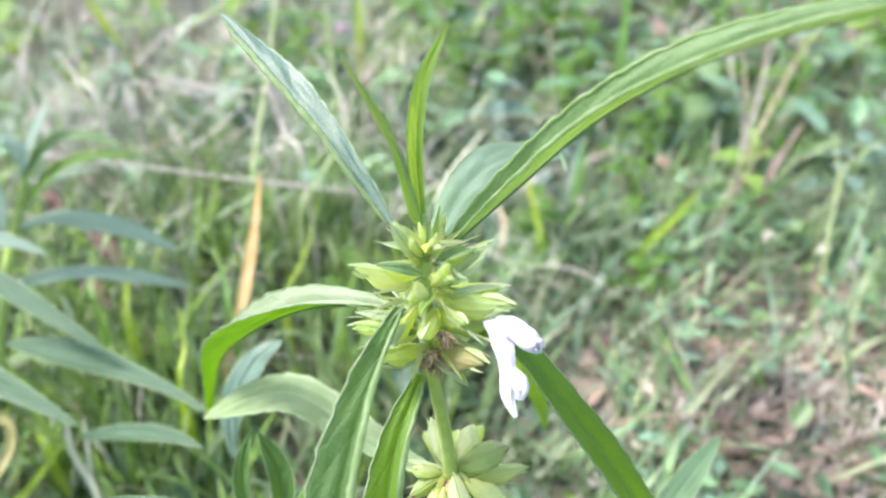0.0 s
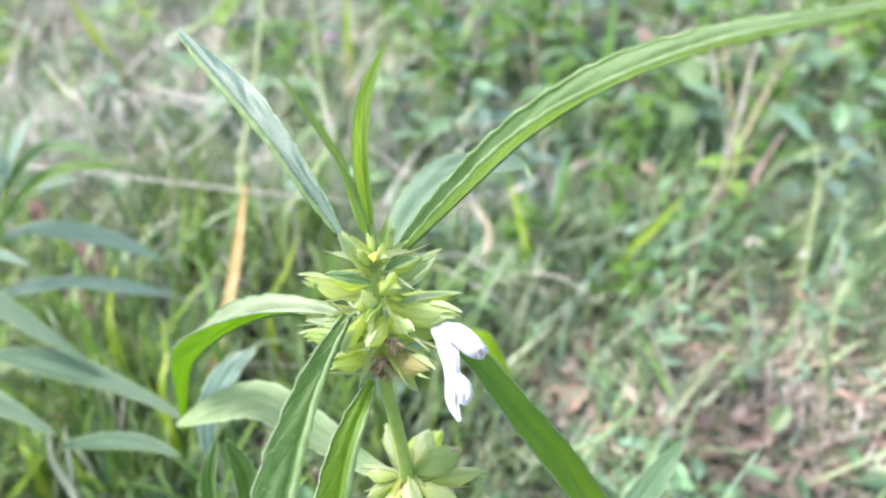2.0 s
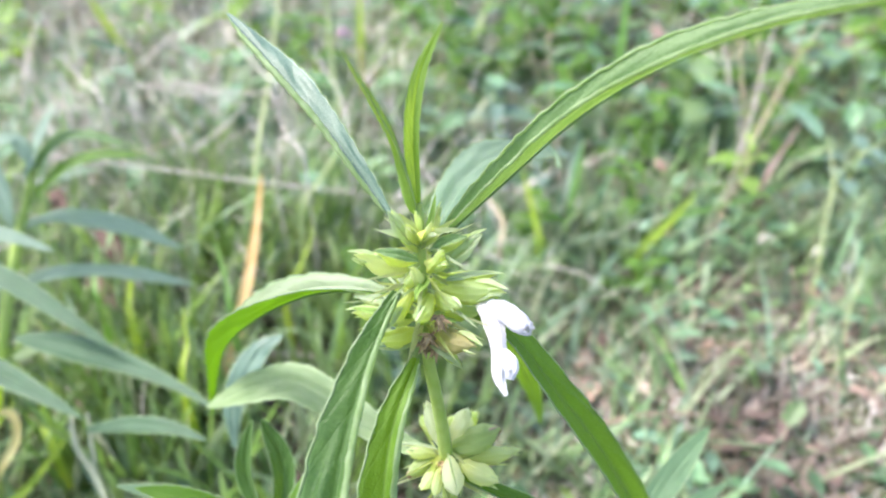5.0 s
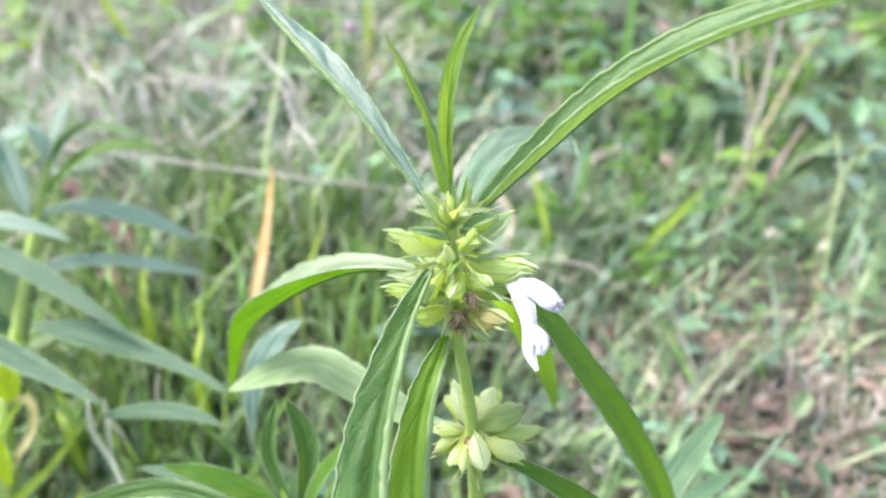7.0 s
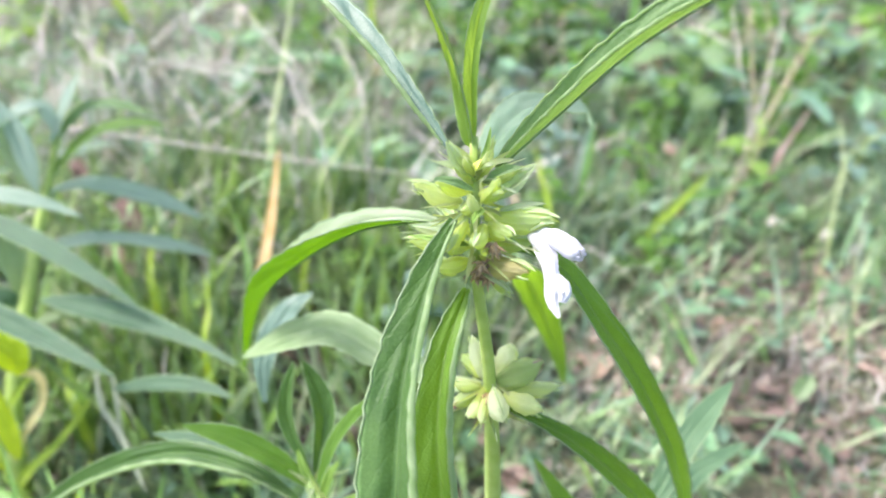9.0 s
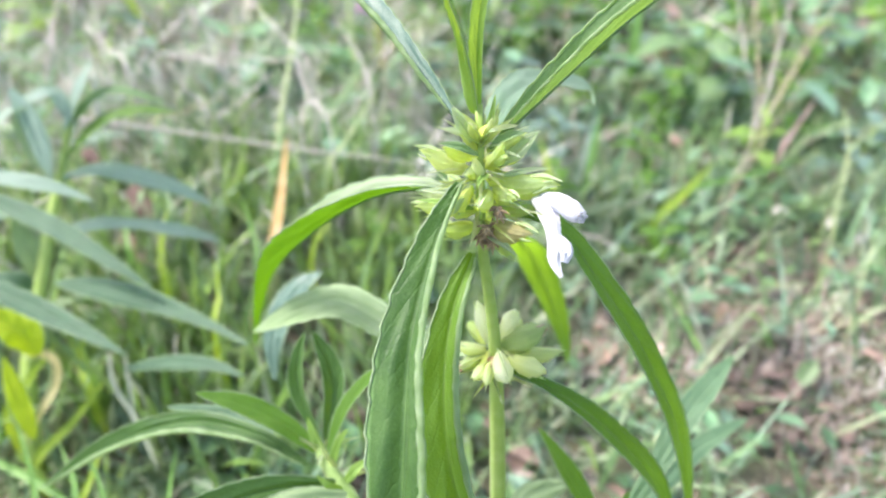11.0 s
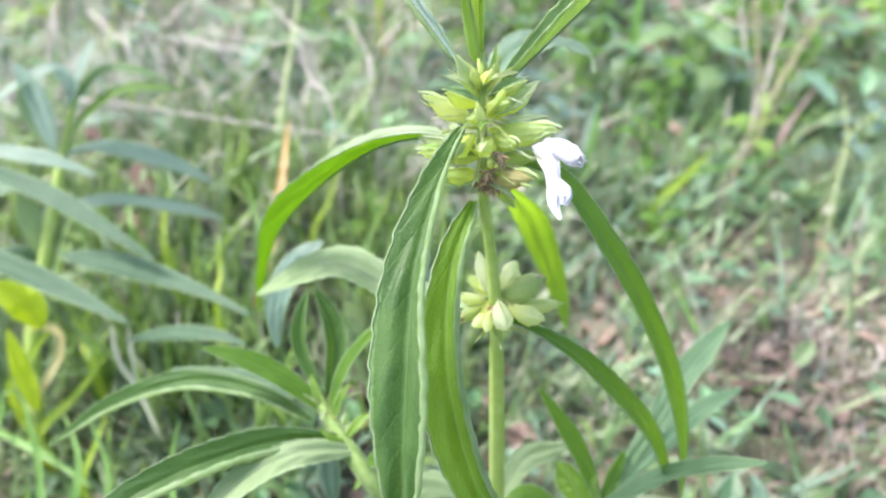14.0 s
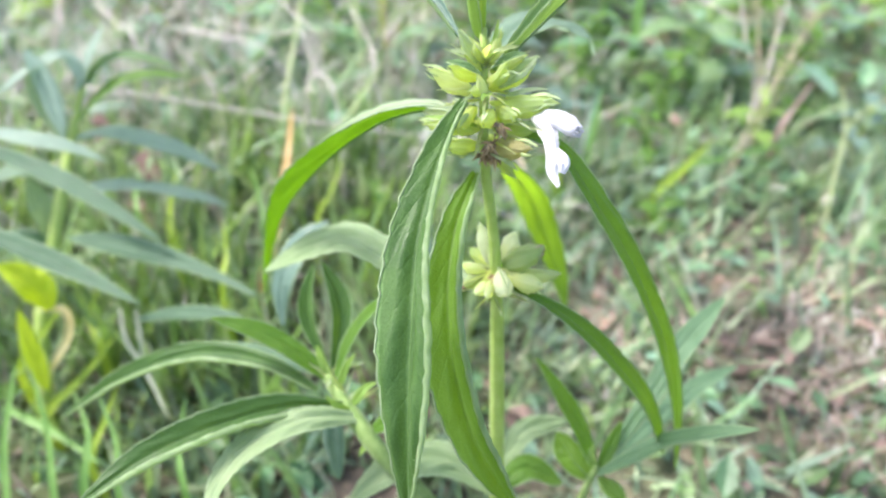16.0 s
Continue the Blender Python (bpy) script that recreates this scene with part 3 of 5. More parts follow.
sward("grass", "dull grey-green grass blades in the lush patch", GRASS, 5200, (-0.6, 0.08, 0.26, 0.6), 36, thick, 0.06, 0.12, 0.0022, 0.0060, 0.9, 0.9)
sward("dry_grass", "pinkish brown straw litter on bare soil", DRY, 76000, NEAR, 7, lambda x, y: 0.24 * (1 - 0.7 * lush(x, y) * (y < 0.3)) + 0.7 * bare(x, y), 0.024, 0.055, 0.0009, 0.0026, 1.7, 0.9)


def weed_leaves(name, label, material, roots, rng, size, height):
    """Many small oval leaves, each a pointed folded sheet, at all heights of a low herb layer."""
    n = len(roots)
    s = size * (0.5 + rng.rand(n))
    turn, tip = 6.283 * rng.rand(n), rng.uniform(-0.5, 0.6, n)
    shape = np.array([(0, 0, 0), (0.3, 0.22, 0.06), (0.65, 0.2, 0.05), (1, 0, -0.06), (0.65, -0.2, 0.05), (0.3, -0.22, 0.06), (0.5, 0, 0.0)])
    x, y, z = shape[:, 0][None], shape[:, 1][None], shape[:, 2][None]
    dx = x * np.cos(tip)[:, None] - z * np.sin(tip)[:, None]
    dz = x * np.sin(tip)[:, None] + z * np.cos(tip)[:, None]
    gx = dx * np.cos(turn)[:, None] - y * np.sin(turn)[:, None]
    gy = dx * np.sin(turn)[:, None] + y * np.cos(turn)[:, None]
    lift = (height * rng.rand(n))[:, None]
    v = np.stack([roots[:, 0:1] + gx * s[:, None], roots[:, 1:2] + gy * s[:, None], roots[:, 2:3] + lift + dz * s[:, None]], -1).reshape(-1, 3)
    b = (np.arange(n) * 7)[:, None, None]
    f = (b + np.array([(0, 6, 1), (1, 6, 2), (2, 6, 3), (3, 6, 4), (4, 6, 5), (5, 6, 0)])[None]).reshape(-1, 3)
    me = bpy.data.meshes.new(name)
    me.from_pydata(v.tolist(), [], f.tolist())
    me.materials.append(material)
    return tagged(new(name, me), label, "weeds", "", "stuff")


r, g = scatter(15000, *FAR, 3, lambda x, y: fade(x, y) * (0.35 + 0.65 * (1 - lush(x, y))))
weed_leaves("ground_weeds", "low creeping weeds with small oval green leaves", WEED, r, g, 0.031, 0.055)
r, g = scatter(6000, -1.1, 0.9, 0.48, 1.3, 41, lambda x, y: 0.25 + 0.75 * lush(x, y))
weed_leaves("ground_weeds", "broad dull green weed leaves among tall grass", WEED, r, g, 0.034, 0.085)
r, g = scatter(500, -0.42, 0.02, 0.34, 0.6, 43, lambda x, y: 0.8 * lush(x, y))
weed_leaves("ground_weeds", "pale green weed leaves in the tall grass", WEED, r, g, 0.026, 0.075)
r, g = scatter(7500, *NEAR, 8, lambda x, y: (0.05 + 0.95 * (1 - lush(x, y))) * (1 - 0.75 * bare(x, y)))
weed_leaves("ground_weeds", "low creeping weeds with tiny green leaves", WEED, r, g, 0.014, 0.022)
LITTER = scatter_material("leaf_litter", [c(0.10, 0.07, 0.054), c(0.22, 0.15, 0.12), c(0.32, 0.23, 0.19), c(0.17, 0.115, 0.09), c(0.46, 0.38, 0.32)], c(0.5, 0.33, 0.22), 0.8, 0.15)
r, g = scatter(16000, *NEAR, 9, lambda x, y: np.clip(0.10 + 0.8 * bare(x, y), 0, 1))
weed_leaves("leaf_litter", "crumbled pinkish brown dead leaves on bare soil", LITTER, r, g, 0.011, 0.012)

# ---- the flowering herb ----
herb = thing("flowering_herb", "tall green herb with whorled buds and one white flower", "plant")
part("stem", tube([Vector(p) * CM for p in ((0.9, 6.4, -0.6), (0.75, 6.7, 5.0), (0.45, 6.95, 11.0), (0.15, 7.3, 16.0), (-0.19, 7.6, 18.4), (-0.25, 8.0, 19.6), (-0.3, 8.3, 20.6))], [0.0024, 0.0022, 0.0021, 0.0019, 0.0017, 0.0011, 0.0007], 16, 40, None, 0.09), STEM, herb, "square ribbed light green stem")

leaf(herb, [(-0.72, 8.13, 20.49), (-1.38, 8.88, 21.06), (-2.37, 9.95, 21.76), (-3.65, 11.28, 22.65)], 0.72, (0.50, -0.33, 0.76), (0.50, -0.30, 0.81), 36, "blue", 0.58, roll=0.07)
leaf(herb, [(-0.30, 8.31, 20.40), (-0.36, 8.46, 21.50), (-0.26, 8.40, 22.49), (0.07, 8.23, 23.32)], 0.33, (-0.15, -0.77, 0.64), (-0.30, -0.77, 0.64), 34, "young", 0.50)
leaf(herb, [(-0.34, 8.31, 20.40), (-0.52, 8.26, 21.39), (-0.73, 7.87, 22.25), (-1.15, 7.52, 23.16)], 0.42, (-0.80, -0.58, 0.03), (-0.75, -0.49, -0.27), 34, "young", 0.30, near_roll=0.04)
leaf(herb, [(0.09, 8.30, 20.02), (1.01, 8.26, 21.04), (1.90, 8.11, 22.06), (2.79, 7.71, 22.90), (3.72, 7.26, 23.49), (4.72, 6.72, 23.94), (5.36, 6.33, 24.25)], 0.82, (-0.20, -0.16, 0.96), (-0.10, -0.16, 0.96), 53, "soft", 0.45, roll=0.03, near_roll=0.04)
leaf(herb, [(-0.08, 8.81, 19.87), (0.36, 10.19, 19.93), (1.03, 11.80, 19.66), (1.86, 13.22, 19.12), (2.60, 14.20, 18.70), (3.05, 14.75, 17.95)], 1.0, (-0.22, -0.54, 0.80), (-0.05, -0.58, 0.80), 12, "mist", 0.45)
# its two sheets carry sky light above and backlight below in their colours
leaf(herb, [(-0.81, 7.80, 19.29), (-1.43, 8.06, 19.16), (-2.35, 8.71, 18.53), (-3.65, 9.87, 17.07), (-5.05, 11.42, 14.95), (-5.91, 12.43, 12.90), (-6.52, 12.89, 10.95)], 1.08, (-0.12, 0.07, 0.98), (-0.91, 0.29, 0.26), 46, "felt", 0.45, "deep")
leaf(herb, [(-0.58, 7.33, 19.66), (-0.97, 6.31, 19.09), (-1.27, 5.19, 18.18), (-1.35, 4.18, 17.09), (-1.36, 3.39, 15.96), (-1.34, 2.81, 14.59)], 1.18, (-0.50, -0.55, 0.61), (-0.49, -0.65, 0.56), 42, "dark", 0.55, roll=0.045)
leaf(herb, [(-0.34, 7.52, 18.18), (-0.68, 6.53, 17.65), (-0.79, 5.61, 16.85), (-0.68, 4.87, 15.97), (-0.36, 4.35, 14.87), (0.02, 4.08, 14.12), (0.59, 3.89, 13.14)], 1.05, (-0.32, -0.57, 0.76), (-0.32, -0.63, 0.67), 42, "glow", 0.50, roll=0.050)
leaf(herb, [(0.31, 8.11, 18.67), (1.11, 7.72, 18.62), (2.00, 7.36, 17.57), (3.00, 7.37, 16.00), (3.96, 7.58, 14.00), (4.68, 7.77, 11.82), (5.19, 7.71, 9.46)], 0.86, (0.40, -0.42, 0.79), (0.35, -0.52, 0.74), 24, "leaf", 0.50)
leaf(herb, [(0.17, 8.61, 18.00), (0.57, 10.41, 16.73), (1.47, 13.00, 14.47), (2.25, 13.69, 12.48), (2.82, 13.88, 10.82), (3.10, 13.72, 9.72)], 0.98, (0.18, 0.92, 0.09), (0.19, 0.90, -0.38), 12, "glow", 0.60)
leaf(herb, [(0.38, 6.96, 15.98), (1.05, 6.82, 15.76), (2.03, 6.78, 14.99), (3.12, 6.99, 13.52), (4.00, 7.33, 11.90), (4.59, 7.37, 10.55)], 0.80, (0.09, -0.27, 0.92), (0.30, -0.39, 0.83), 22, "leaf", 0.60)
leaf(herb, [(3.04, 7.35, 9.85), (2.62, 7.74, 10.76), (2.00, 8.15, 11.71), (1.38, 8.60, 12.54)], 0.62, (0.40, -0.42, 0.79), (0.40, -0.42, 0.79), 20, "leaf", 0.50)
leaf(herb, [(3.04, 7.18, 9.96), (4.13, 7.18, 10.98), (5.01, 6.78, 11.97), (6.02, 6.42, 12.66)], 0.66, (-0.11, 0.00, 0.97), (-0.01, 0.05, 0.94), 18, "sage", 0.50)
leaf(herb, [(3.05, 7.30, 9.97), (4.36, 8.56, 11.08), (5.19, 9.59, 11.76), (6.00, 10.41, 12.12), (6.85, 11.22, 12.46)], 0.74, (-0.30, -0.38, 0.86), (-0.30, -0.38, 0.86), 16, "sage", 0.62)
leaf(herb, [(2.94, 7.23, 9.67), (2.48, 7.57, 9.99), (2.08, 8.17, 10.33)], 0.95, (0.08, 0.94, -0.05), (0.08, 0.94, -0.05), 10, "glow", 0.50)
leaf(herb, [(-0.02, 7.40, 15.91), (-0.91, 8.41, 15.27), (-2.11, 9.90, 14.47), (-3.30, 10.59, 14.60), (-4.53, 11.08, 13.92), (-6.05, 11.71, 12.58)], 0.92, (-0.00, -0.48, 0.88), (-0.20, -0.42, 0.89), 8, "pale", 0.60)
leaf(herb, [(-6.18, 13.05, 9.43), (-6.21, 13.84, 10.56), (-5.51, 14.65, 11.71), (-4.75, 15.01, 12.22)], 1.00, (0.00, -0.57, 0.76), (-0.21, -0.24, 0.89), 12, "blue", 0.60)
leaf(herb, [(-3.88, 7.82, 12.03), (-5.25, 8.47, 12.29), (-7.22, 9.14, 11.88), (-9.48, 9.29, 10.74), (-11.66, 9.14, 9.16)], 0.66, (-0.00, -0.41, 0.90), (-0.10, -0.41, 0.89), 34, "dark", 0.50, roll=0.090)
leaf(herb, [(-3.00, 7.35, 12.04), (-4.42, 6.74, 12.59), (-5.64, 5.94, 12.86), (-6.90, 5.12, 12.75), (-7.97, 4.33, 12.34)], 0.85, (-0.00, -0.41, 0.90), (-0.10, -0.41, 0.89), 34, "dark", 0.55, roll=0.090)
leaf(herb, [(-2.66, 7.07, 11.98), (-3.87, 6.47, 12.54), (-4.80, 5.75, 12.58), (-5.36, 5.05, 12.28), (-5.60, 4.30, 11.74)], 0.82, (-0.21, -0.21, 0.93), (-0.41, -0.30, 0.80), 12, "pale", 0.50)
leaf(herb, [(-3.63, 8.03, 12.18), (-4.38, 8.24, 12.86), (-5.38, 8.36, 13.41), (-6.31, 8.36, 13.76)], 0.58, (-0.01, -0.41, 0.90), (-0.11, -0.42, 0.90), 20, "leaf", 0.50)
leaf(herb, [(-4.14, 8.95, 11.41), (-5.87, 9.95, 11.13), (-8.55, 10.79, 10.61)], 0.50, (-0.01, -0.31, 0.95), (-0.11, -0.32, 0.95), 18, "teal", 0.50)
leaf(herb, [(-3.50, 7.91, 12.15), (-3.06, 8.35, 13.13), (-2.58, 8.63, 13.87), (-1.94, 8.59, 14.51)], 0.50, (-0.51, -0.22, 0.75), (-0.51, -0.22, 0.75), 25, "leaf", 0.50)
leaf(herb, [(-3.68, 8.28, 12.34), (-4.15, 8.90, 13.23), (-4.19, 9.25, 13.92), (-4.03, 9.56, 14.54)], 0.50, (-0.19, -0.73, 0.62), (-0.20, -0.63, 0.68), 35, "dark", 0.55)
leaf(herb, [(-3.55, 8.28, 12.34), (-3.38, 8.84, 13.31), (-3.45, 9.15, 13.93), (-3.81, 9.43, 14.69)], 0.60, (0.21, -0.72, 0.63), (0.20, -0.62, 0.68), 30, "dark", 0.55)
leaf(herb, [(0.45, 7.01, 9.40), (-0.88, 7.20, 10.39), (-2.08, 6.63, 10.65), (-3.01, 5.89, 10.29)], 1.05, (-0.01, -0.10, 0.99), (-0.21, -0.18, 0.97), 12, "pale", 0.50)
leaf(herb, [(0.56, 7.05, 9.46), (1.28, 7.48, 9.71), (2.30, 7.54, 9.09)], 0.80, (-0.01, -0.10, 0.99), (0.19, -0.17, 0.98), 15, "leaf", 0.50)
leaf(herb, [(0.70, 7.66, 9.45), (1.38, 8.71, 9.72), (2.66, 9.45, 9.37)], 0.70, (0.19, -0.13, 0.95), (0.19, -0.17, 0.98), 15, "pale", 0.50)
leaf(herb, [(-3.36, 7.83, 12.04), (-3.60, 7.74, 10.51), (-3.59, 7.71, 8.72)], 0.60, (0.00, -0.57, 0.76), (0.00, -0.62, 0.68), 15, "blue", 0.50)
leaf(herb, [(-2.51, 6.80, 11.77), (-2.04, 6.79, 12.28), (-1.54, 6.96, 12.86)], 0.50, (-0.01, -0.23, 0.89), (-0.01, -0.23, 0.89), 20, "leaf", 0.50)
leaf(herb, [(-3.50, 7.91, 12.15), (-3.79, 8.21, 12.59), (-3.95, 8.51, 12.85)], 0.25, (0.00, -0.57, 0.76), (0.00, -0.57, 0.76), 20, "young", 0.40)
leaf(herb, [(-3.35, 7.76, 12.12), (-3.17, 7.93, 12.70), (-2.92, 8.05, 13.05)], 0.22, (0.00, -0.57, 0.76), (0.00, -0.57, 0.76), 20, "young", 0.40)
leaf(herb, [(-3.02, 7.33, 12.02), (-2.68, 7.43, 12.50), (-2.37, 7.47, 12.74)], 0.25, (-0.00, -0.51, 0.84), (0.00, -0.57, 0.76), 20, "young", 0.40)
leaf(herb, [(-2.87, 7.15, 11.93), (-3.23, 7.05, 12.32), (-3.54, 7.12, 12.60)], 0.22, (-0.00, -0.51, 0.84), (0.00, -0.57, 0.76), 20, "young", 0.40)
leaf(herb, [(-2.53, 6.87, 11.69), (-2.62, 6.55, 11.59), (-2.73, 6.35, 11.48)], 0.20, (-0.00, -0.51, 0.84), (0.00, -0.57, 0.76), 20, "young", 0.40)
leaf(herb, [(3.02, 7.29, 9.93), (2.84, 7.42, 10.30), (2.91, 7.62, 10.59)], 0.25, (0.00, -0.57, 0.76), (0.00, -0.57, 0.76), 20, "young", 0.40)
leaf(herb, [(3.02, 7.26, 9.89), (3.29, 7.58, 10.34), (3.65, 8.10, 10.91)], 0.40, (0.00, -0.57, 0.76), (0.00, -0.57, 0.76), 25, "leaf", 0.50)
leaf(herb, [(3.09, 7.21, 9.81), (3.38, 6.83, 9.79), (3.68, 6.47, 9.63)], 0.50, (-0.01, -0.23, 0.89), (-0.00, -0.37, 0.87), 20, "leaf", 0.50)
leaf(herb, [(-0.29, 7.76, 19.93), (-0.59, 7.56, 20.17), (-0.92, 7.50, 20.27)], 0.24, (0.00, -0.33, 0.94), (0.00, -0.43, 0.89), 25, "soft", 0.40)
leaf(herb, [(-0.11, 7.92, 19.99), (0.18, 7.84, 20.23), (0.43, 7.79, 20.34)], 0.24, (0.20, -0.33, 0.94), (0.20, -0.43, 0.89), 30, "soft", 0.40)
leaf(herb, [(0.01, 7.93, 19.66), (0.34, 7.99, 19.92), (0.67, 8.06, 20.21)], 0.34, (0.10, -0.43, 0.89), (0.10, -0.43, 0.89), 25, "felt", 0.45)
leaf(herb, [(-0.40, 7.98, 20.08), (-0.59, 7.95, 20.39), (-0.74, 8.00, 20.65)], 0.24, (-0.20, -0.52, 0.83), (-0.20, -0.52, 0.83), 30, "felt", 0.40)
leaf(herb, [(-0.18, 8.05, 20.18), (-0.10, 8.12, 20.47), (-0.04, 8.31, 20.76)], 0.12, (0.00, -0.68, 0.70), (0.00, -0.68, 0.70), 25, "young", 0.30)
leaf(herb, [(0.13, 7.76, 19.58), (0.50, 7.72, 19.70), (0.86, 7.74, 19.73)], 0.14, (0.00, -0.43, 0.89), (0.00, -0.43, 0.89), 25, "felt", 0.35)
leaf(herb, [(-0.36, 7.43, 19.27), (-0.76, 7.42, 19.44), (-1.28, 7.53, 19.42)], 0.18, (0.00, -0.43, 0.89), (0.00, -0.43, 0.89), 25, "felt", 0.40)
leaf(herb, [(-0.36, 7.36, 19.17), (-0.75, 7.23, 19.34), (-1.29, 7.36, 19.34)], 0.16, (0.00, -0.43, 0.89), (0.00, -0.43, 0.89), 25, "young", 0.40)
leaf(herb, [(-0.35, 7.28, 18.70), (-0.65, 7.17, 18.71), (-0.95, 7.17, 18.71)], 0.10, (0.00, -0.43, 0.89), (0.00, -0.43, 0.89), 25, "felt", 0.35)
leaf(herb, [(-0.12, 7.28, 18.70), (0.13, 7.05, 18.70), (0.37, 6.94, 18.54)], 0.14, (0.00, -0.52, 0.83), (0.00, -0.52, 0.83), 25, "felt", 0.40)
leaf(herb, [(-0.15, 7.60, 19.70), (-0.28, 7.18, 19.79), (-0.32, 7.04, 19.76)], 0.16, (-0.20, -0.52, 0.83), (-0.20, -0.52, 0.83), 25, "young", 0.40)
leaf(herb, [(0.57, 7.42, 19.44), (0.76, 7.40, 19.58), (0.95, 7.31, 19.63)], 0.12, (0.00, -0.43, 0.89), (0.00, -0.43, 0.89), 25, "felt", 0.35)
leaf(herb, [(3.05, 7.30, 9.80), (5.97, 10.44, 9.04), (7.23, 11.39, 9.08), (8.48, 12.21, 8.94)], 0.62, (-0.11, -0.32, 0.95), (-0.11, -0.32, 0.95), 12, "sage", 0.60)

# whorls of buds
bud(herb, (-0.08, 7.96, 19.34), (0.96, 7.38, 19.56), 0.37, "calyx")
bud(herb, (-0.13, 7.71, 19.33), (-0.31, 6.92, 19.40), 0.26, "calyx")
bud(herb, (-0.10, 7.56, 18.75), (0.54, 6.94, 18.90), 0.36, "old")
bud(herb, (-0.36, 7.56, 18.75), (-0.91, 7.14, 18.84), 0.30, "calyx")
bud(herb, (-0.41, 7.79, 19.08), (-1.29, 7.85, 19.17), 0.28, "pale")
bud(herb, (-0.41, 7.74, 19.01), (-1.29, 7.54, 19.07), 0.24, "calyx")
bud(herb, (-0.38, 7.73, 19.35), (-0.65, 6.97, 19.31), 0.26, "calyx")
bud(herb, (-0.41, 7.97, 19.53), (-1.24, 7.77, 19.96), 0.33, "pale")
bud(herb, (-0.32, 7.92, 19.82), (-0.88, 7.63, 20.10), 0.22, "calyx")
bud(herb, (-0.12, 8.09, 19.54), (0.67, 8.46, 19.90), 0.30, "calyx")
bud(herb, (-0.12, 8.16, 19.28), (0.91, 8.59, 19.03), 0.24, "calyx")
bud(herb, (-0.32, 7.99, 19.92), (-0.71, 8.15, 20.52), 0.21, "calyx")
bud(herb, (-0.24, 8.10, 19.90), (0.03, 8.37, 20.48), 0.20, "pale")
bud(herb, (-0.20, 7.90, 19.79), (0.16, 7.46, 20.03), 0.20, "calyx")
bud(herb, (-0.08, 7.92, 18.92), (0.74, 7.88, 18.86), 0.30, "calyx")
bud(herb, (-0.16, 7.60, 18.63), (0.35, 7.31, 18.20), 0.18, "calyx")
bud(herb, (-0.30, 8.20, 18.80), (-0.79, 8.98, 18.88), 0.26, "calyx")
bud(herb, (-0.12, 8.20, 18.80), (0.34, 9.00, 18.74), 0.26, "calyx")
bud(herb, (-0.21, 8.00, 18.50), (0.06, 8.82, 18.28), 0.28, "calyx")
bud(herb, (-0.29, 7.98, 20.08), (-0.49, 7.89, 20.48), 0.13, "calyx")
bud(herb, (-0.23, 7.98, 20.08), (-0.07, 7.91, 20.51), 0.12, "pale")
bud(herb, (-0.16, 7.99, 19.92), (0.46, 8.05, 20.18), 0.18, "calyx")
bud(herb, (-0.29, 7.75, 19.74), (-0.48, 7.30, 19.79), 0.20, "calyx")
bud(herb, (-0.16, 7.83, 19.68), (0.12, 7.58, 20.21), 0.20, "calyx")
bud(herb, (-0.26, 7.72, 19.51), (-0.38, 7.35, 20.05), 0.20, "pale")
bud(herb, (-0.03, 7.73, 19.35), (0.29, 7.26, 19.37), 0.26, "calyx")
bud(herb, (-0.32, 7.52, 19.04), (-0.75, 7.17, 19.24), 0.24, "calyx")
bud(herb, (0.20, 7.22, 16.17), (0.34, 6.42, 16.07), 0.34, "cream")
bud(herb, (0.38, 7.16, 16.08), (1.08, 6.62, 16.17), 0.32, "pale")
bud(herb, (0.23, 7.43, 16.12), (1.17, 7.50, 16.57), 0.42, "old2")
bud(herb, (0.27, 7.55, 16.13), (0.59, 7.93, 16.67), 0.34, "cream")
bud(herb, (0.04, 7.52, 16.08), (-0.25, 7.88, 16.95), 0.32, "cream")
bud(herb, (-0.03, 7.21, 15.99), (-0.31, 6.60, 16.00), 0.22, "pale")
bud(herb, (0.35, 7.45, 15.97), (1.60, 7.75, 15.69), 0.27, "pale")
bud(herb, (-0.03, 7.37, 16.04), (-0.60, 7.26, 16.25), 0.23, "pale")
bud(herb, (-0.05, 7.34, 16.00), (-0.58, 7.00, 15.86), 0.22, "old2")
bud(herb, (0.07, 7.12, 16.03), (-0.06, 6.47, 15.98), 0.20, "pale")
bud(herb, (0.08, 7.76, 15.90), (-0.37, 8.52, 15.78), 0.30, "calyx")
bud(herb, (0.26, 7.76, 15.90), (0.81, 8.71, 15.69), 0.30, "calyx")
bud(herb, (0.19, 7.86, 15.69), (0.33, 8.80, 15.46), 0.30, "calyx")

# bracts: thin pointed green strips between the buds
def bract(owner, base, tip, width):
    a, b = Vector(base) * CM, Vector(tip) * CM
    leaf_count[0] += 1
    way = (b - a).normalized()
    n = (Vector((0, -0.4, 1)) - way * 0.3).normalized()
    bm, line = blade([a, (a + b) / 2 + n * width * CM * 0.5, b], width * CM * 3.2, n, n, 38, 0.35, leaf_count[0], 10, 2, 0.0, 0.02, 0.3)
    part("bract", bm, CALYX["pale"] if leaf_count[0] % 3 == 0 else CALYX["calyx"] if leaf_count[0] % 3 == 1 else LEAF["felt"], owner)


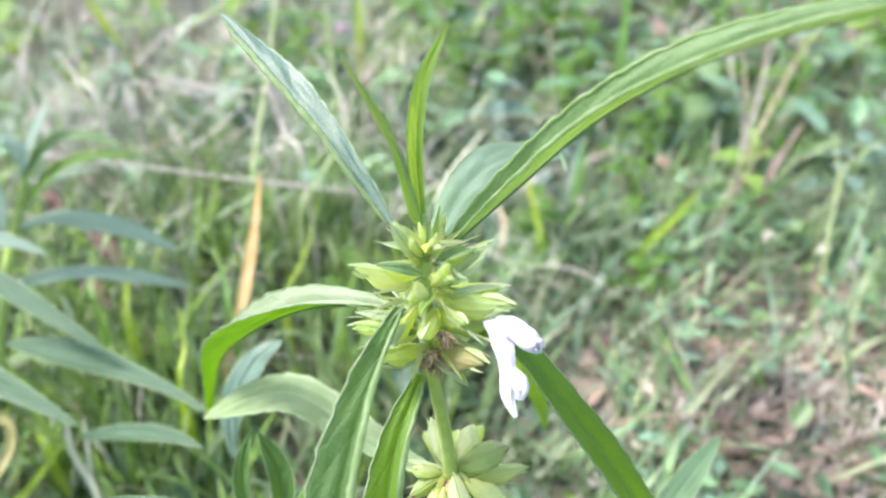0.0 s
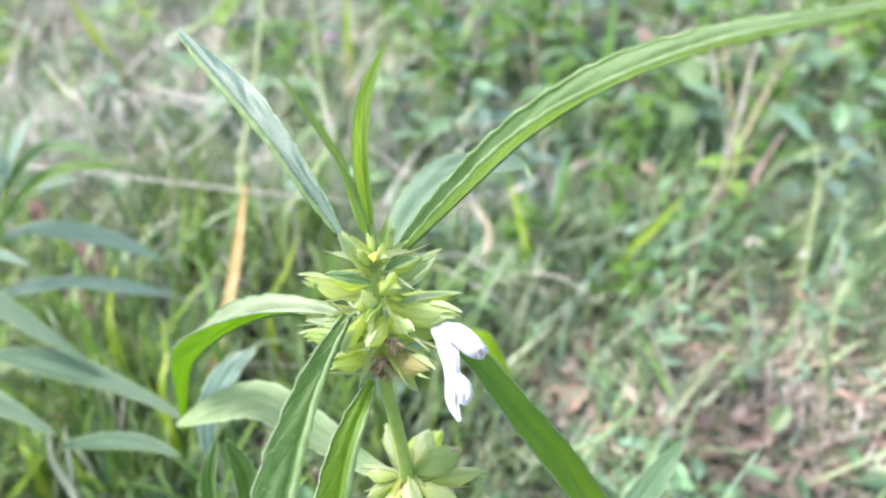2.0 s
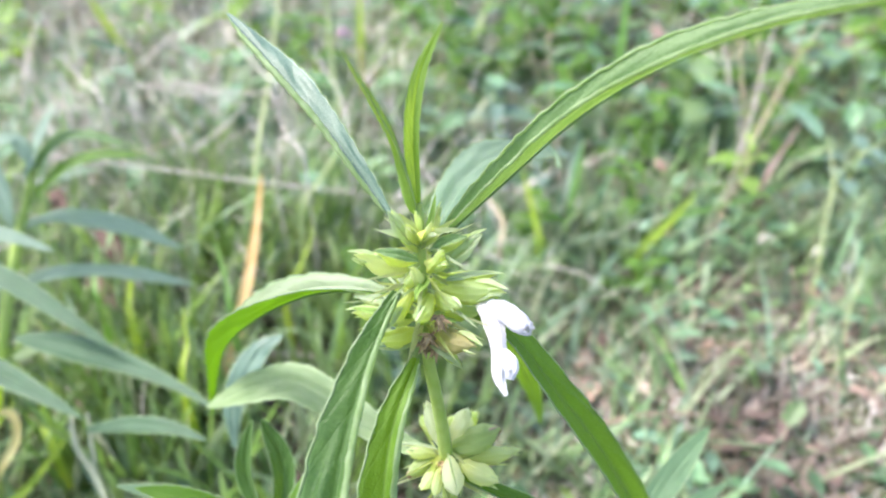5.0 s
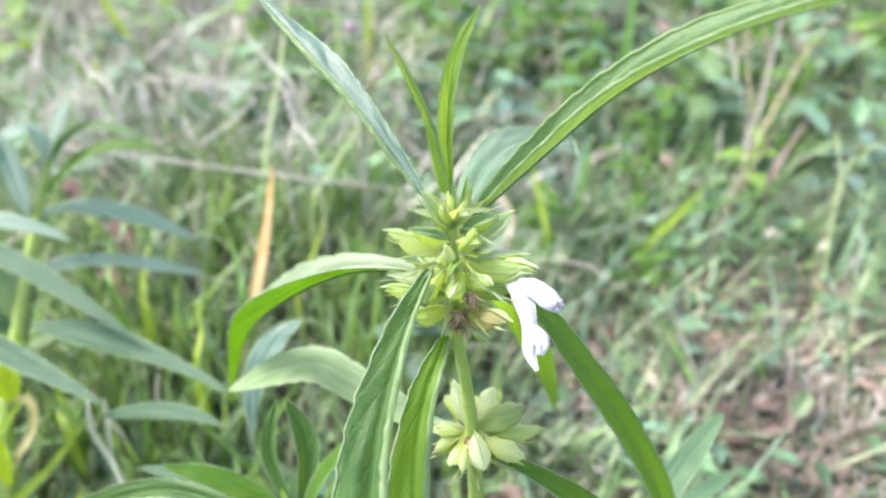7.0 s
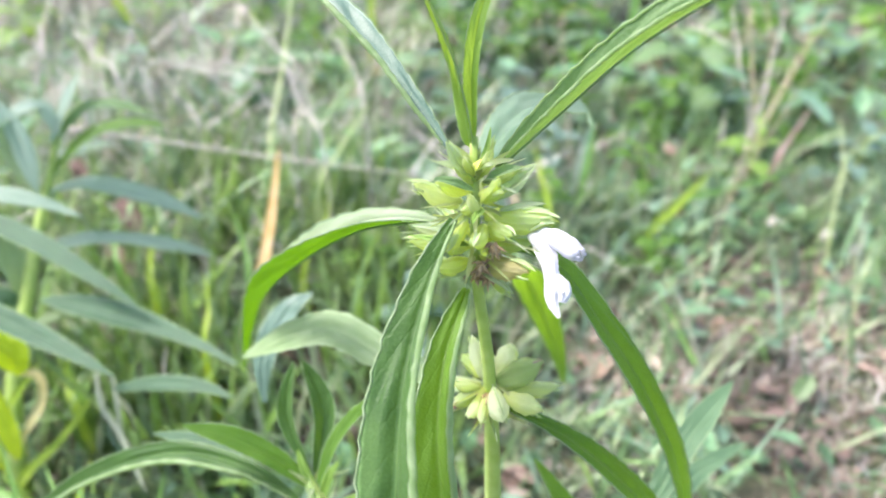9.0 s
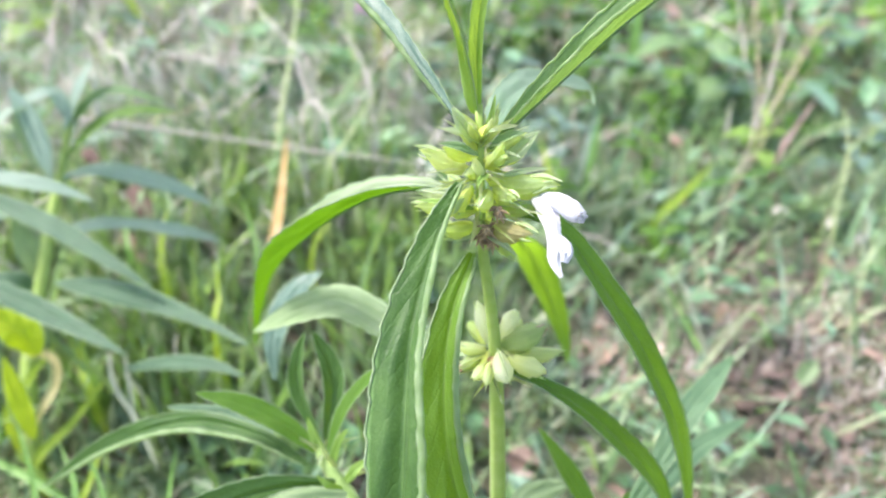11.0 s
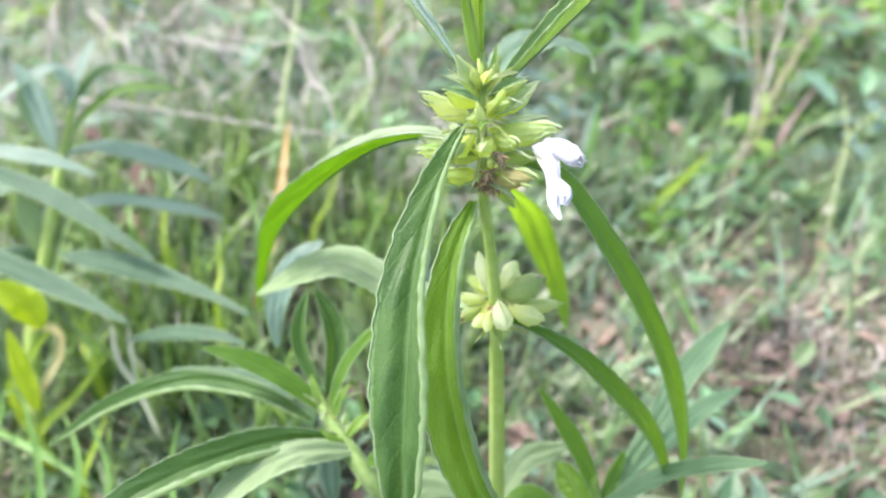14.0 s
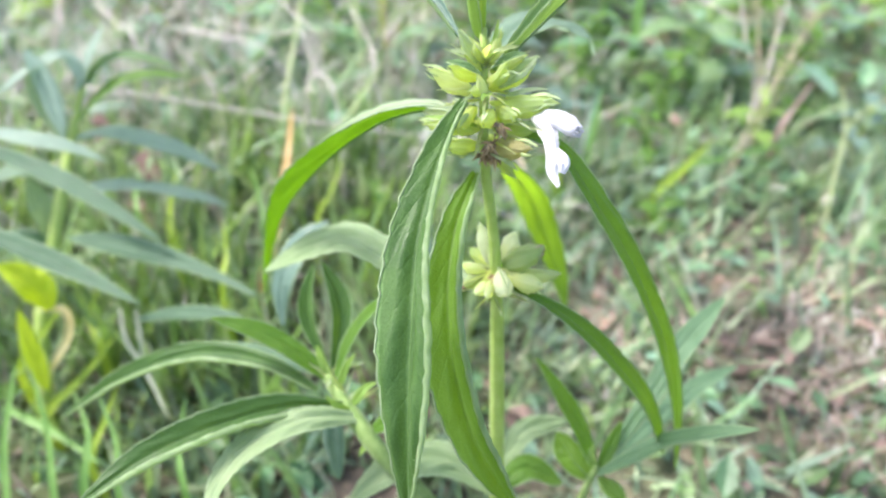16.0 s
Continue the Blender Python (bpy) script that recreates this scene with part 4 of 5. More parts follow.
for centre, count, reach, seed in (((-0.22, 7.85, 19.15), 54, 1.12, 4), ((0.12, 7.35, 16.0), 26, 0.95, 9)):
    rng = random.Random(seed)
    for i in range(count):
        a = 2 * math.pi * (i + rng.random() * 0.6) / count * 3
        h = rng.uniform(-0.45, 0.95 if count > 30 else 0.3)
        r0, r1 = 0.12, reach * rng.uniform(0.75, 1.22) * (1 - 0.35 * max(0, h))
        x, y, z = centre
        bract(herb, (x + r0 * math.cos(a), y + r0 * math.sin(a) + 0.3 * h, z + h), (x + r1 * math.cos(a), y + r1 * math.sin(a) + 0.3 * h, z + h + rng.uniform(-0.25, 0.3)), rng.uniform(0.018, 0.035))
rng = random.Random(17)
for i in range(9):
    a = 2 * math.pi * (i + rng.random()) / 9
    reach = rng.uniform(0.35, 0.62)
    bract(herb, (-0.26, 8.02, 19.95 + 0.02 * i), (-0.26 + reach * math.cos(a), 8.0 + 0.7 * reach * math.sin(a), 20.05 + 0.03 * i + rng.uniform(0.1, 0.4)), rng.uniform(0.05, 0.08))
rng = random.Random(3)
for x, y, z in ((-0.22, 7.42, 18.55), (-0.10, 7.38, 18.62), (0.12, 7.1, 16.02), (-0.14, 7.25, 18.86), (-0.02, 7.32, 18.72), (0.02, 7.28, 19.22), (0.02, 7.15, 15.98)):
    for i in range(14):
        d = Vector((rng.uniform(-1, 1), rng.uniform(-1.4, 0.2), rng.uniform(-1, 0.7))).normalized()
        p = Vector((x + rng.uniform(-0.06, 0.06), y, z + rng.uniform(-0.06, 0.06))) * CM
        reach = rng.uniform(0.7, 1.3)
        part("withered_bract", tube([p, p + d * 0.0011 * reach, p + d * 0.0021 * reach + Vector((0, 0, -0.0004))], [0.00030, 0.00027, 0.00006], 5), WITHER, herb)

# the white flower: tube, puffed hood with a fringed end, hanging lower lip with side lobes
flower = part("corolla_tube", tube([Vector(p) * CM for p in [(0.48, 7.80, 19.15), (0.62, 7.62, 19.26), (0.80, 7.36, 19.34)]], [0.0005, 0.0007, 0.0010], 12, 8), PETAL, herb, "white two-lipped flower")
hood = tube([Vector(p) * CM for p in [(0.66, 7.56, 19.29), (0.91, 7.28, 19.40), (1.10, 7.06, 19.41), (1.27, 6.92, 19.33)]], [0.0006, 0.0011, 0.0014, 0.0016, 0.00165, 0.0016, 0.0013], 20, 20)
for v in hood.verts:
    v.co += Vector((noise.noise(v.co * 700), noise.noise(v.co * 700 + Vector((3, 0, 0))), noise.noise(v.co * 700 + Vector((0, 3, 0))))) * 0.00028
part("upper_lip", hood, PETAL, flower)
part("throat", tube([Vector(p) * CM for p in [(0.60, 7.60, 19.26), (0.76, 7.30, 19.30), (0.88, 7.02, 19.22)]], [0.0005, 0.0011, 0.0014, 0.0012, 0.0006], 16, 12), PETAL, flower)
fringe = bmesh.new()
rng = random.Random(15)
for i in range(40):
    p = Vector((1.25, 6.94, 19.34)) * CM + Vector((rng.uniform(-1, 1), rng.uniform(-1, 1), rng.uniform(-1, 1))).normalized() * 0.0011
    d = Vector((0.75, -0.62, -0.25)) + Vector((rng.uniform(-0.5, 0.5), rng.uniform(-0.5, 0.5), rng.uniform(-0.5, 0.5)))
    tube([p, p + d * 0.0002, p + d * 0.0004], [0.00022, 0.00018, 0.00006], 5, 0, fringe)
part("fringe", fringe, PETAL, flower)
for name, pts, width, n0, n1, fold, profile in [
    ("lower_lip", [(0.72, 7.40, 19.33), (0.82, 7.00, 19.26), (0.87, 6.67, 19.02), (0.88, 6.45, 18.80), (0.98, 6.28, 18.62)], 0.28, (-0.30, -0.73, 0.61), (-0.20, -0.84, 0.45), -24, [1.1, 1.3, 1.3, 1.2, 1.05, 0.95, 0.95, 1.0, 0.95, 0.75, 0.5, 0.25]),
    ("side_lobe", [(0.86, 6.80, 19.08), (0.99, 6.62, 19.04), (1.07, 6.50, 18.95), (1.03, 6.42, 18.80)], 0.26, (0.20, -0.79, 0.55), (0.20, -0.79, 0.55), -10, [0.4, 0.8, 1, 0.95, 0.5]),
]:
    bm, line = blade([Vector(p) * CM for p in pts], width * CM, n0, n1, fold, 0.5, 77, 30, 6, 0.07, 0.16, 0.35, profile)
    part(name, bm, PETAL, flower)
specks = bmesh.new()
rng = random.Random(8)
tip = Vector((1.21, 6.83, 19.44)) * CM
for i in range(4):
    p = tip + Vector((rng.uniform(-0.0007, 0.0004), rng.uniform(-0.0006, 0.0), rng.uniform(-0.0005, 0.0006)))
    tube([p, p + Vector((0.0001, -0.0001, 0.0002)), p + Vector((0.0002, -0.0002, 0.0003))], [0.00003, 0.00007, 0.00003], 5, 0, specks)
part("anthers", specks, WITHER, flower, "tiny dark specks on the lip")

# ---- neighbouring herb ----
neighbour = thing("leafy_herb", "leafy green herb among tall grass", "plant")
leaf(neighbour, [(-20.93, 22.30, 11.65), (-18.82, 22.16, 11.43), (-16.93, 21.98, 11.14), (-15.33, 21.69, 10.69)], 0.80, (-0.00, -0.41, 0.90), (-0.00, -0.41, 0.90), 14, "haze", 0.40)
leaf(neighbour, [(-18.00, 23.44, 10.55), (-16.38, 24.67, 10.53), (-14.19, 25.30, 9.65), (-12.04, 25.59, 8.28)], 1.12, (-0.50, -0.35, 0.80), (-0.45, -0.35, 0.82), 15, "haze", 0.40)
leaf(neighbour, [(-18.20, 22.14, 8.69), (-16.32, 23.27, 8.53), (-14.07, 24.48, 7.59), (-11.72, 25.03, 6.60)], 1.06, (-0.50, -0.35, 0.80), (-0.45, -0.35, 0.82), 15, "haze", 0.40)
leaf(neighbour, [(-7.82, 15.51, 8.65), (-9.35, 16.44, 8.70), (-11.55, 17.41, 8.81), (-14.08, 18.31, 8.83), (-16.37, 19.01, 8.56)], 1.05, (-0.00, -0.41, 0.90), (-0.00, -0.41, 0.90), 10, "teal", 0.68)
leaf(neighbour, [(-19.97, 21.10, 11.66), (-17.37, 20.12, 11.08), (-15.52, 19.30, 10.74), (-13.72, 18.40, 10.29), (-11.64, 17.35, 9.62)], 0.86, (-0.00, -0.41, 0.90), (-0.00, -0.41, 0.90), 14, "teal", 0.42)
leaf(neighbour, [(-12.50, 15.67, 7.18), (-10.60, 15.35, 7.86), (-8.94, 14.83, 8.26), (-7.54, 14.15, 8.43)], 0.62, (-0.00, -0.41, 0.90), (-0.00, -0.41, 0.90), 14, "teal", 0.45)
leaf(neighbour, [(-19.63, 18.34, 9.40), (-16.47, 17.15, 9.08), (-14.09, 16.01, 8.87), (-11.76, 14.86, 8.63)], 0.90, (-0.00, -0.41, 0.90), (-0.00, -0.41, 0.90), 15, "teal", 0.40)
leaf(neighbour, [(-17.34, 25.18, 12.63), (-17.87, 25.36, 13.84), (-18.87, 24.56, 13.63), (-20.40, 23.29, 12.74)], 0.90, (-0.01, -0.30, 0.95), (-0.21, -0.27, 0.92), 15, "haze", 0.50)
leaf(neighbour, [(-17.56, 24.75, 12.41), (-17.07, 25.82, 13.58), (-16.64, 27.07, 14.85)], 0.83, (-0.40, -0.49, 0.70), (-0.40, -0.49, 0.70), 20, "haze", 0.50)
leaf(neighbour, [(-17.41, 25.10, 12.52), (-16.73, 26.07, 13.33), (-15.51, 26.60, 13.50), (-13.63, 26.64, 12.95)], 0.76, (-0.01, -0.20, 0.95), (0.2, -0.27, 0.93), 15, "soft", 0.45)
leaf(neighbour, [(-17.44, 24.12, 11.44), (-16.79, 24.84, 12.09), (-15.79, 25.51, 12.65), (-14.52, 25.94, 12.87), (-12.96, 26.15, 12.76)], 0.92, (-0.31, -0.34, 0.90), (-0.1, -0.3, 0.94), 15, "leaf", 0.50)
leaf(neighbour, [(-19.15, 24.64, 14.34), (-18.54, 24.23, 13.39), (-18.11, 23.75, 12.32), (-17.71, 23.05, 10.93)], 1.15, (-0.30, -0.48, 0.77), (-0.30, -0.42, 0.80), 15, "haze", 0.50)
leaf(neighbour, [(-18.32, 20.92, 6.93), (-18.70, 21.43, 8.37), (-19.21, 22.01, 9.73)], 1.06, (0.29, -0.18, 0.87), (0.29, -0.22, 0.90), 12, "pale", 0.50)
leaf(neighbour, [(-17.28, 17.71, 5.80), (-17.65, 17.88, 6.93), (-18.88, 17.94, 7.91)], 1.50, (-0.01, -0.31, 0.95), (-0.01, -0.31, 0.95), 10, "yellow", 0.50)
leaf(neighbour, [(-17.31, 15.79, 3.06), (-17.77, 16.43, 4.69), (-18.13, 17.07, 6.31)], 0.85, (0.20, -0.56, 0.76), (0.20, -0.56, 0.76), 10, "yellow", 0.45)
leaf(neighbour, [(-20.02, 17.74, -0.22), (-16.80, 15.92, -0.26), (-14.28, 14.34, -0.82)], 1.06, (-0.01, -0.10, 0.99), (-0.01, -0.17, 0.97), 15, "leaf", 0.50)
leaf(neighbour, [(-19.77, 18.05, 0.22), (-20.12, 17.14, 1.54), (-21.16, 16.00, 1.67)], 1.06, (-0.01, -0.10, 0.99), (-0.01, -0.17, 0.97), 15, "leaf", 0.50)
leaf(neighbour, [(-18.13, 22.36, 9.00), (-18.98, 21.89, 10.08), (-20.45, 20.56, 9.95)], 1.00, (-0.00, -0.41, 0.90), (-0.00, -0.41, 0.90), 12, "mist", 0.50)
leaf(neighbour, [(-17.93, 23.52, 10.65), (-18.88, 24.17, 12.48), (-18.98, 24.86, 14.00)], 0.90, (0.30, -0.46, 0.82), (0.30, -0.46, 0.82), 12, "pale", 0.50)
leaf(neighbour, [(-18.57, 21.02, 6.55), (-19.47, 20.62, 7.40), (-21.32, 19.75, 7.05)], 1.00, (-0.00, -0.41, 0.90), (-0.00, -0.41, 0.90), 12, "teal", 0.50)
leaf(neighbour, [(-18.66, 20.59, 5.60), (-17.54, 21.39, 5.85), (-16.77, 22.19, 6.11)], 0.71, (-0.01, -0.10, 0.99), (-0.01, -0.17, 0.97), 15, "pale", 0.50)
SHOOT = plain_material("shoot_green", c(0.14, 0.25, 0.05), c(0.25, 0.37, 0.11), 500.0, 0.6, 0, 0.8, c(0.32, 0.46, 0.06), 0.2)
part("stem", tube([Vector(p) * CM for p in ((-18.4, 15.6, -0.8), (-18.33, 18.08, 4.39), (-18.24, 19.88, 6.32), (-18.06, 21.28, 8.01), (-17.85, 22.70, 9.73), (-17.70, 24.18, 11.18), (-17.40, 25.30, 12.75), (-17.2, 25.9, 13.5))], [0.0034, 0.0033, 0.0031, 0.0028, 0.0026, 0.0023, 0.0014, 0.0008], 12, 30, None, 0.08), STEM, neighbour)
part("side_shoot", tube([Vector(p) * CM for p in ((0.7, 6.6, 4.0), (-0.9, 6.5, 9.0), (-2.29, 6.51, 11.47), (-2.86, 7.05, 11.92), (-3.37, 7.66, 12.10), (-3.80, 8.32, 12.35), (-4.05, 8.87, 12.63))], [0.0016, 0.0017, 0.0019, 0.0021, 0.0021, 0.0018, 0.0007], 12, 20, None, 0.08), SHOOT, herb, "light green side shoot")
part("side_shoot", tube([Vector(p) * CM for p in ((0.75, 6.6, 3.5), (2.2, 6.9, 7.0), (3.0, 7.3, 10.1))], [0.0016, 0.0015, 0.0008], 12, 20, None, 0.08), SHOOT, herb, "light green side shoot")

rng = random.Random(31)
for i in range(16):
    a, h = rng.uniform(0, 6.28), rng.uniform(-0.5, 0.5)
    x, y, z = -3.3 - 0.6 * h, 7.75 + 0.8 * h, 12.1 + 0.3 * h
    reach = rng.uniform(0.45, 0.95)
    bract(herb, (x, y, z), (x + reach * math.cos(a), y + reach * math.sin(a) * 0.7, z + reach * rng.uniform(0.1, 0.8)), rng.uniform(0.03, 0.06))

# ---- single stalks, blades and dead stems in the grass ----
YGREEN = plain_material("blade_yellow_green", c(0.26, 0.40, 0.03), c(0.36, 0.48, 0.06), 120.0, 0.5, 0, 0.3, c(0.5, 0.65, 0.03), 0.4)
YSTRAW = plain_material("dry_yellow", c(0.50, 0.42, 0.16), c(0.66, 0.60, 0.30), 100.0, 0.6, 0, 0.4, c(0.7, 0.65, 0.2), 0.3)
GREENB = plain_material("blade_green", c(0.12, 0.26, 0.05), c(0.18, 0.34, 0.08), 120.0, 0.5, 0, 0.3, c(0.25, 0.5, 0.06), 0.35)
BLUEG = plain_material("blade_bluish", c(0.17, 0.30, 0.18), c(0.25, 0.39, 0.26), 120.0, 0.5, 0, 0.3, c(0.25, 0.45, 0.2), 0.3)
REDST = plain_material("dry_reddish", c(0.36, 0.25, 0.18), c(0.48, 0.37, 0.28), 120.0, 0.7, 0, 0.3, c(0.5, 0.3, 0.2), 0.2)
GREYD = plain_material("dead_grey", c(0.20, 0.24, 0.16), c(0.31, 0.35, 0.25), 120.0, 0.7, 0, 0.3, c(0.4, 0.45, 0.3), 0.25)
STRAY_KIND = {"tall_stalk": "grass", "dry_grass_leaf": "dry grass", "dead_twig": "dead twig", "grass_blade": "grass", "dry_straw": "dry grass", "curled_dead_leaf": "dead leaf"}


def stray(name, points, width, material, label):
    """One blade (a folded strip) or stem (a thin tube) of its own; places and width in centimetres."""
    pts = [Vector(p) * CM for p in points]
    low = min(pts, key=lambda p: p.z)
    if low == pts[0]:
        pts.insert(0, Vector((low.x, low.y, field(low.x, low.y) - 0.004))) if low.z > 0.012 else None
    if "blade" in name or "leaf" in name:
        leaf_count[0] += 1
        n = Vector((0.2, -0.7, 0.6))
        bm, line = blade(pts, width * CM, n, n, 22, 0.45, leaf_count[0], 24, 3, 0.0, 0.02, 0.5)
    else:
        bm = tube(pts, [width * CM * 0.5, width * CM * 0.45, width * CM * 0.25], 8, 24)
    ob = part(name, bm, material, None)
    return tagged(ob, label, STRAY_KIND[name], name.replace("_", " ") + "s in the field")


stray("tall_stalk", [(-10.73, 27.90, -0.55), (-11.71, 32.76, 2.24), (-11.96, 38.39, 6.19), (-11.49, 43.95, 10.92), (-11.37, 49.84, 16.16)], 0.38, STALK, "tall pale green grass stalk")
stray("dry_grass_leaf", [(-10.62, 23.58, 2.00), (-10.38, 25.73, 3.41), (-10.18, 28.52, 4.90), (-10.21, 31.28, 6.34), (-10.37, 34.17, 7.97)], 0.72, ORANGE, "dry orange-yellow grass blade beside a stalk")
stray("dead_twig", [(-22.59, 34.35, 8.80), (-17.04, 34.40, 8.04), (-10.70, 34.34, 7.14), (-1.88, 34.21, 6.14)], 0.15, TWIG, "pale grey dead stem lying across the grass")
stray("dead_twig", [(-23.48, 53.47, 6.80), (-18.86, 52.74, 5.71), (-15.89, 53.04, 4.51), (-12.34, 52.58, 2.17)], 0.20, TWIG, "pale grey dead stem lying across the grass")
stray("dead_twig", [(-17.24, 41.31, 5.14), (-15.62, 43.22, 6.37), (-14.12, 45.07, 7.48)], 0.22, TWIG, "pale grey dead stem lying across the grass")
stray("dead_twig", [(-18.39, 42.49, 6.91), (-17.43, 41.52, 5.47), (-17.05, 40.88, 4.50)], 0.25, TWIG, "pale grey dead stem lying across the grass")
stray("grass_blade", [(-29.48, 62.88, 4.31), (-31.02, 63.60, 7.05), (-32.43, 63.62, 10.39), (-33.46, 63.93, 12.53)], 0.90, YGREEN, "broad yellow-green grass blade")
stray("grass_blade", [(-11.44, 60.60, 4.25), (-12.87, 60.22, 7.00), (-13.67, 60.56, 9.16)], 0.80, YGREEN, "broad yellow-green grass blade")
stray("grass_blade", [(-7.48, 59.98, 0.02), (-7.89, 63.57, 5.41), (-8.09, 67.76, 11.69)], 0.90, YGREEN, "broad yellow-green grass blade")
stray("grass_blade", [(-8.23, 50.36, 2.16), (-9.14, 53.95, 7.55), (-9.82, 57.80, 13.32)], 0.50, STALK, "single pale green grass blade")
stray("grass_blade", [(-8.78, 38.19, 3.81), (-7.45, 40.46, 5.55), (-6.06, 42.67, 7.22)], 0.50, STALK, "single pale green grass blade")
stray("grass_blade", [(16.54, 62.02, 3.13), (17.10, 64.71, 7.17), (17.81, 67.70, 11.66)], 1.40, GREENB, "broad green grass blade")
stray("grass_blade", [(2.98, 68.75, 4.90), (4.03, 70.35, 7.30), (5.31, 72.59, 10.67)], 0.80, STALK, "single pale green grass blade")
stray("grass_blade", [(8.38, 38.90, 1.59), (9.04, 40.39, 3.83), (9.74, 42.21, 6.56)], 0.70, GREENB, "broad green grass blade")
stray("grass_blade", [(12.51, 34.87, 2.19), (14.59, 36.64, 3.18), (16.83, 38.54, 4.39)], 0.80, YGREEN, "broad yellow-green grass blade")
stray("grass_blade", [(14.53, 37.32, 2.55), (18.23, 38.72, 3.00), (21.30, 39.94, 3.17), (24.08, 41.28, 3.54)], 0.50, GREENB, "single green grass blade")
stray("grass_blade", [(6.13, 34.99, 2.34), (5.72, 37.16, 3.94), (5.21, 39.39, 5.64)], 0.60, YGREEN, "broad yellow-green grass blade")
stray("grass_blade", [(3.57, 34.23, 2.85), (3.82, 35.78, 3.53), (3.00, 37.37, 4.25), (1.55, 37.57, 4.55)], 0.45, STRAW, "curled straw-coloured dead blade")
stray("dry_straw", [(19.18, 39.73, 2.86), (22.15, 43.99, 5.94), (25.71, 48.68, 9.68), (27.25, 51.23, 11.85)], 0.11, STRAW, "thin straw-coloured stem in short grass")
stray("dry_straw", [(16.05, 34.18, 1.15), (18.97, 38.33, 4.08), (22.85, 42.71, 7.34), (24.49, 44.66, 8.61)], 0.08, REDST, "thin reddish dry stem in short grass")
stray("dry_straw", [(21.98, 31.55, 2.20), (23.00, 33.98, 4.19), (24.11, 36.33, 6.06), (24.30, 38.88, 8.22)], 0.15, STALK, "thin pale green stem in short grass")
stray("dry_straw", [(24.11, 36.33, 6.06), (25.43, 37.16, 7.30), (27.52, 37.92, 8.46)], 0.15, STALK, "thin pale green stem in short grass")
stray("dry_straw", [(20.60, 25.41, 1.28), (21.75, 27.59, 2.89), (23.08, 29.84, 4.61), (23.70, 30.35, 5.38)], 0.10, STALK, "thin pale green stem in short grass")
stray("dry_straw", [(17.97, 25.91, 2.01), (19.95, 27.92, 3.39), (22.31, 29.67, 4.35)], 0.09, STALK, "thin pale green stem in short grass")
stray("dry_straw", [(24.48, 56.21, 7.70), (24.96, 57.80, 10.08), (23.53, 59.39, 12.47)], 0.13, STRAW, "thin straw-coloured stem in short grass")
stray("dry_straw", [(26.00, 53.61, 7.12), (25.78, 55.41, 9.82), (25.09, 57.46, 12.90)], 0.13, STRAW, "thin straw-coloured stem in short grass")
stray("dry_straw", [(13.69, 30.74, 0.96), (14.52, 31.11, 1.51), (14.50, 29.75, 1.14), (13.84, 28.33, 0.67), (14.74, 26.95, 0.25)], 0.15, STRAW, "curled straw-coloured dead blade")
stray("dry_straw", [(10.21, 28.17, 0.41), (12.08, 29.75, 1.14), (12.69, 31.20, 1.65)], 0.15, STRAW, "thin straw-coloured stem in short grass")
stray("dry_straw", [(7.65, 21.77, 0.76), (10.23, 22.38, 0.85), (13.42, 22.62, 0.38), (15.64, 22.23, -0.20)], 0.16, REDST, "thin reddish dry stem in short grass")
stray("dry_straw", [(18.26, 25.26, 1.04), (21.14, 26.26, 0.88), (24.30, 26.67, 0.69)], 0.15, STRAW, "thin straw-coloured stem in short grass")
stray("grass_blade", [(12.36, 23.97, 0.75), (11.82, 26.61, 1.40), (11.48, 29.04, 1.73)], 0.40, GREENB, "broad green grass blade")
stray("grass_blade", [(16.07, 23.96, 0.74), (16.13, 25.93, 1.21), (15.43, 26.60, 1.39)], 0.30, GREENB, "broad green grass blade")
stray("grass_blade", [(17.09, 25.58, 1.53), (18.12, 29.73, 2.77), (18.23, 31.53, 3.83)], 0.35, BLUEG, "bluish green grass blade")
stray("curled_dead_leaf", [(-17.99, 18.04, 5.59), (-16.66, 17.69, 5.77), (-16.48, 17.13, 4.97), (-17.04, 16.48, 4.04), (-17.68, 15.80, 2.72)], 0.46, YSTRAW, "curled straw-yellow dead leaf")
RUST = plain_material("dead_leaf_rust", c(0.11, 0.066, 0.05), c(0.23, 0.145, 0.115), 160.0, 0.8, 0, 0.5, c(0.3, 0.16, 0.1), 0.15)
PINKST = plain_material("dry_pinkish", c(0.34, 0.22, 0.17), c(0.50, 0.36, 0.30), 120.0, 0.8, 0, 0.3, c(0.5, 0.3, 0.22), 0.2)
RUST2 = plain_material("stem_rusty", c(0.26, 0.22, 0.10), c(0.38, 0.30, 0.15), 120.0, 0.7, 0, 0.3, c(0.4, 0.3, 0.12), 0.25)
stray("grass_blade", [(-10.38, 38.37, 1.64), (-8.91, 39.90, 2.56), (-6.74, 40.86, 2.63)], 1.00, BLUEG, "broad bluish green blade in tall grass")
stray("grass_blade", [(-10.77, 43.85, 2.62), (-10.14, 45.70, 3.59), (-8.61, 47.71, 4.80)], 0.60, STALK, "single pale green grass blade")
stray("dry_straw", [(-7.94, 41.80, 3.15), (-6.04, 42.11, 1.81), (-4.05, 42.68, 0.85)], 0.40, PINKST, "dull pinkish dead stem in tall grass")
stray("dry_straw", [(-5.90, 53.31, 0.12), (-6.59, 55.71, 3.64), (-7.29, 58.54, 7.78)], 0.60, RUST2, "upright rust-tinted dead stem")
stray("dry_straw", [(-5.61, 54.97, 0.77), (-6.19, 56.98, 3.72), (-6.23, 58.42, 5.82)], 0.50, RUST2, "upright rust-tinted dead stem")
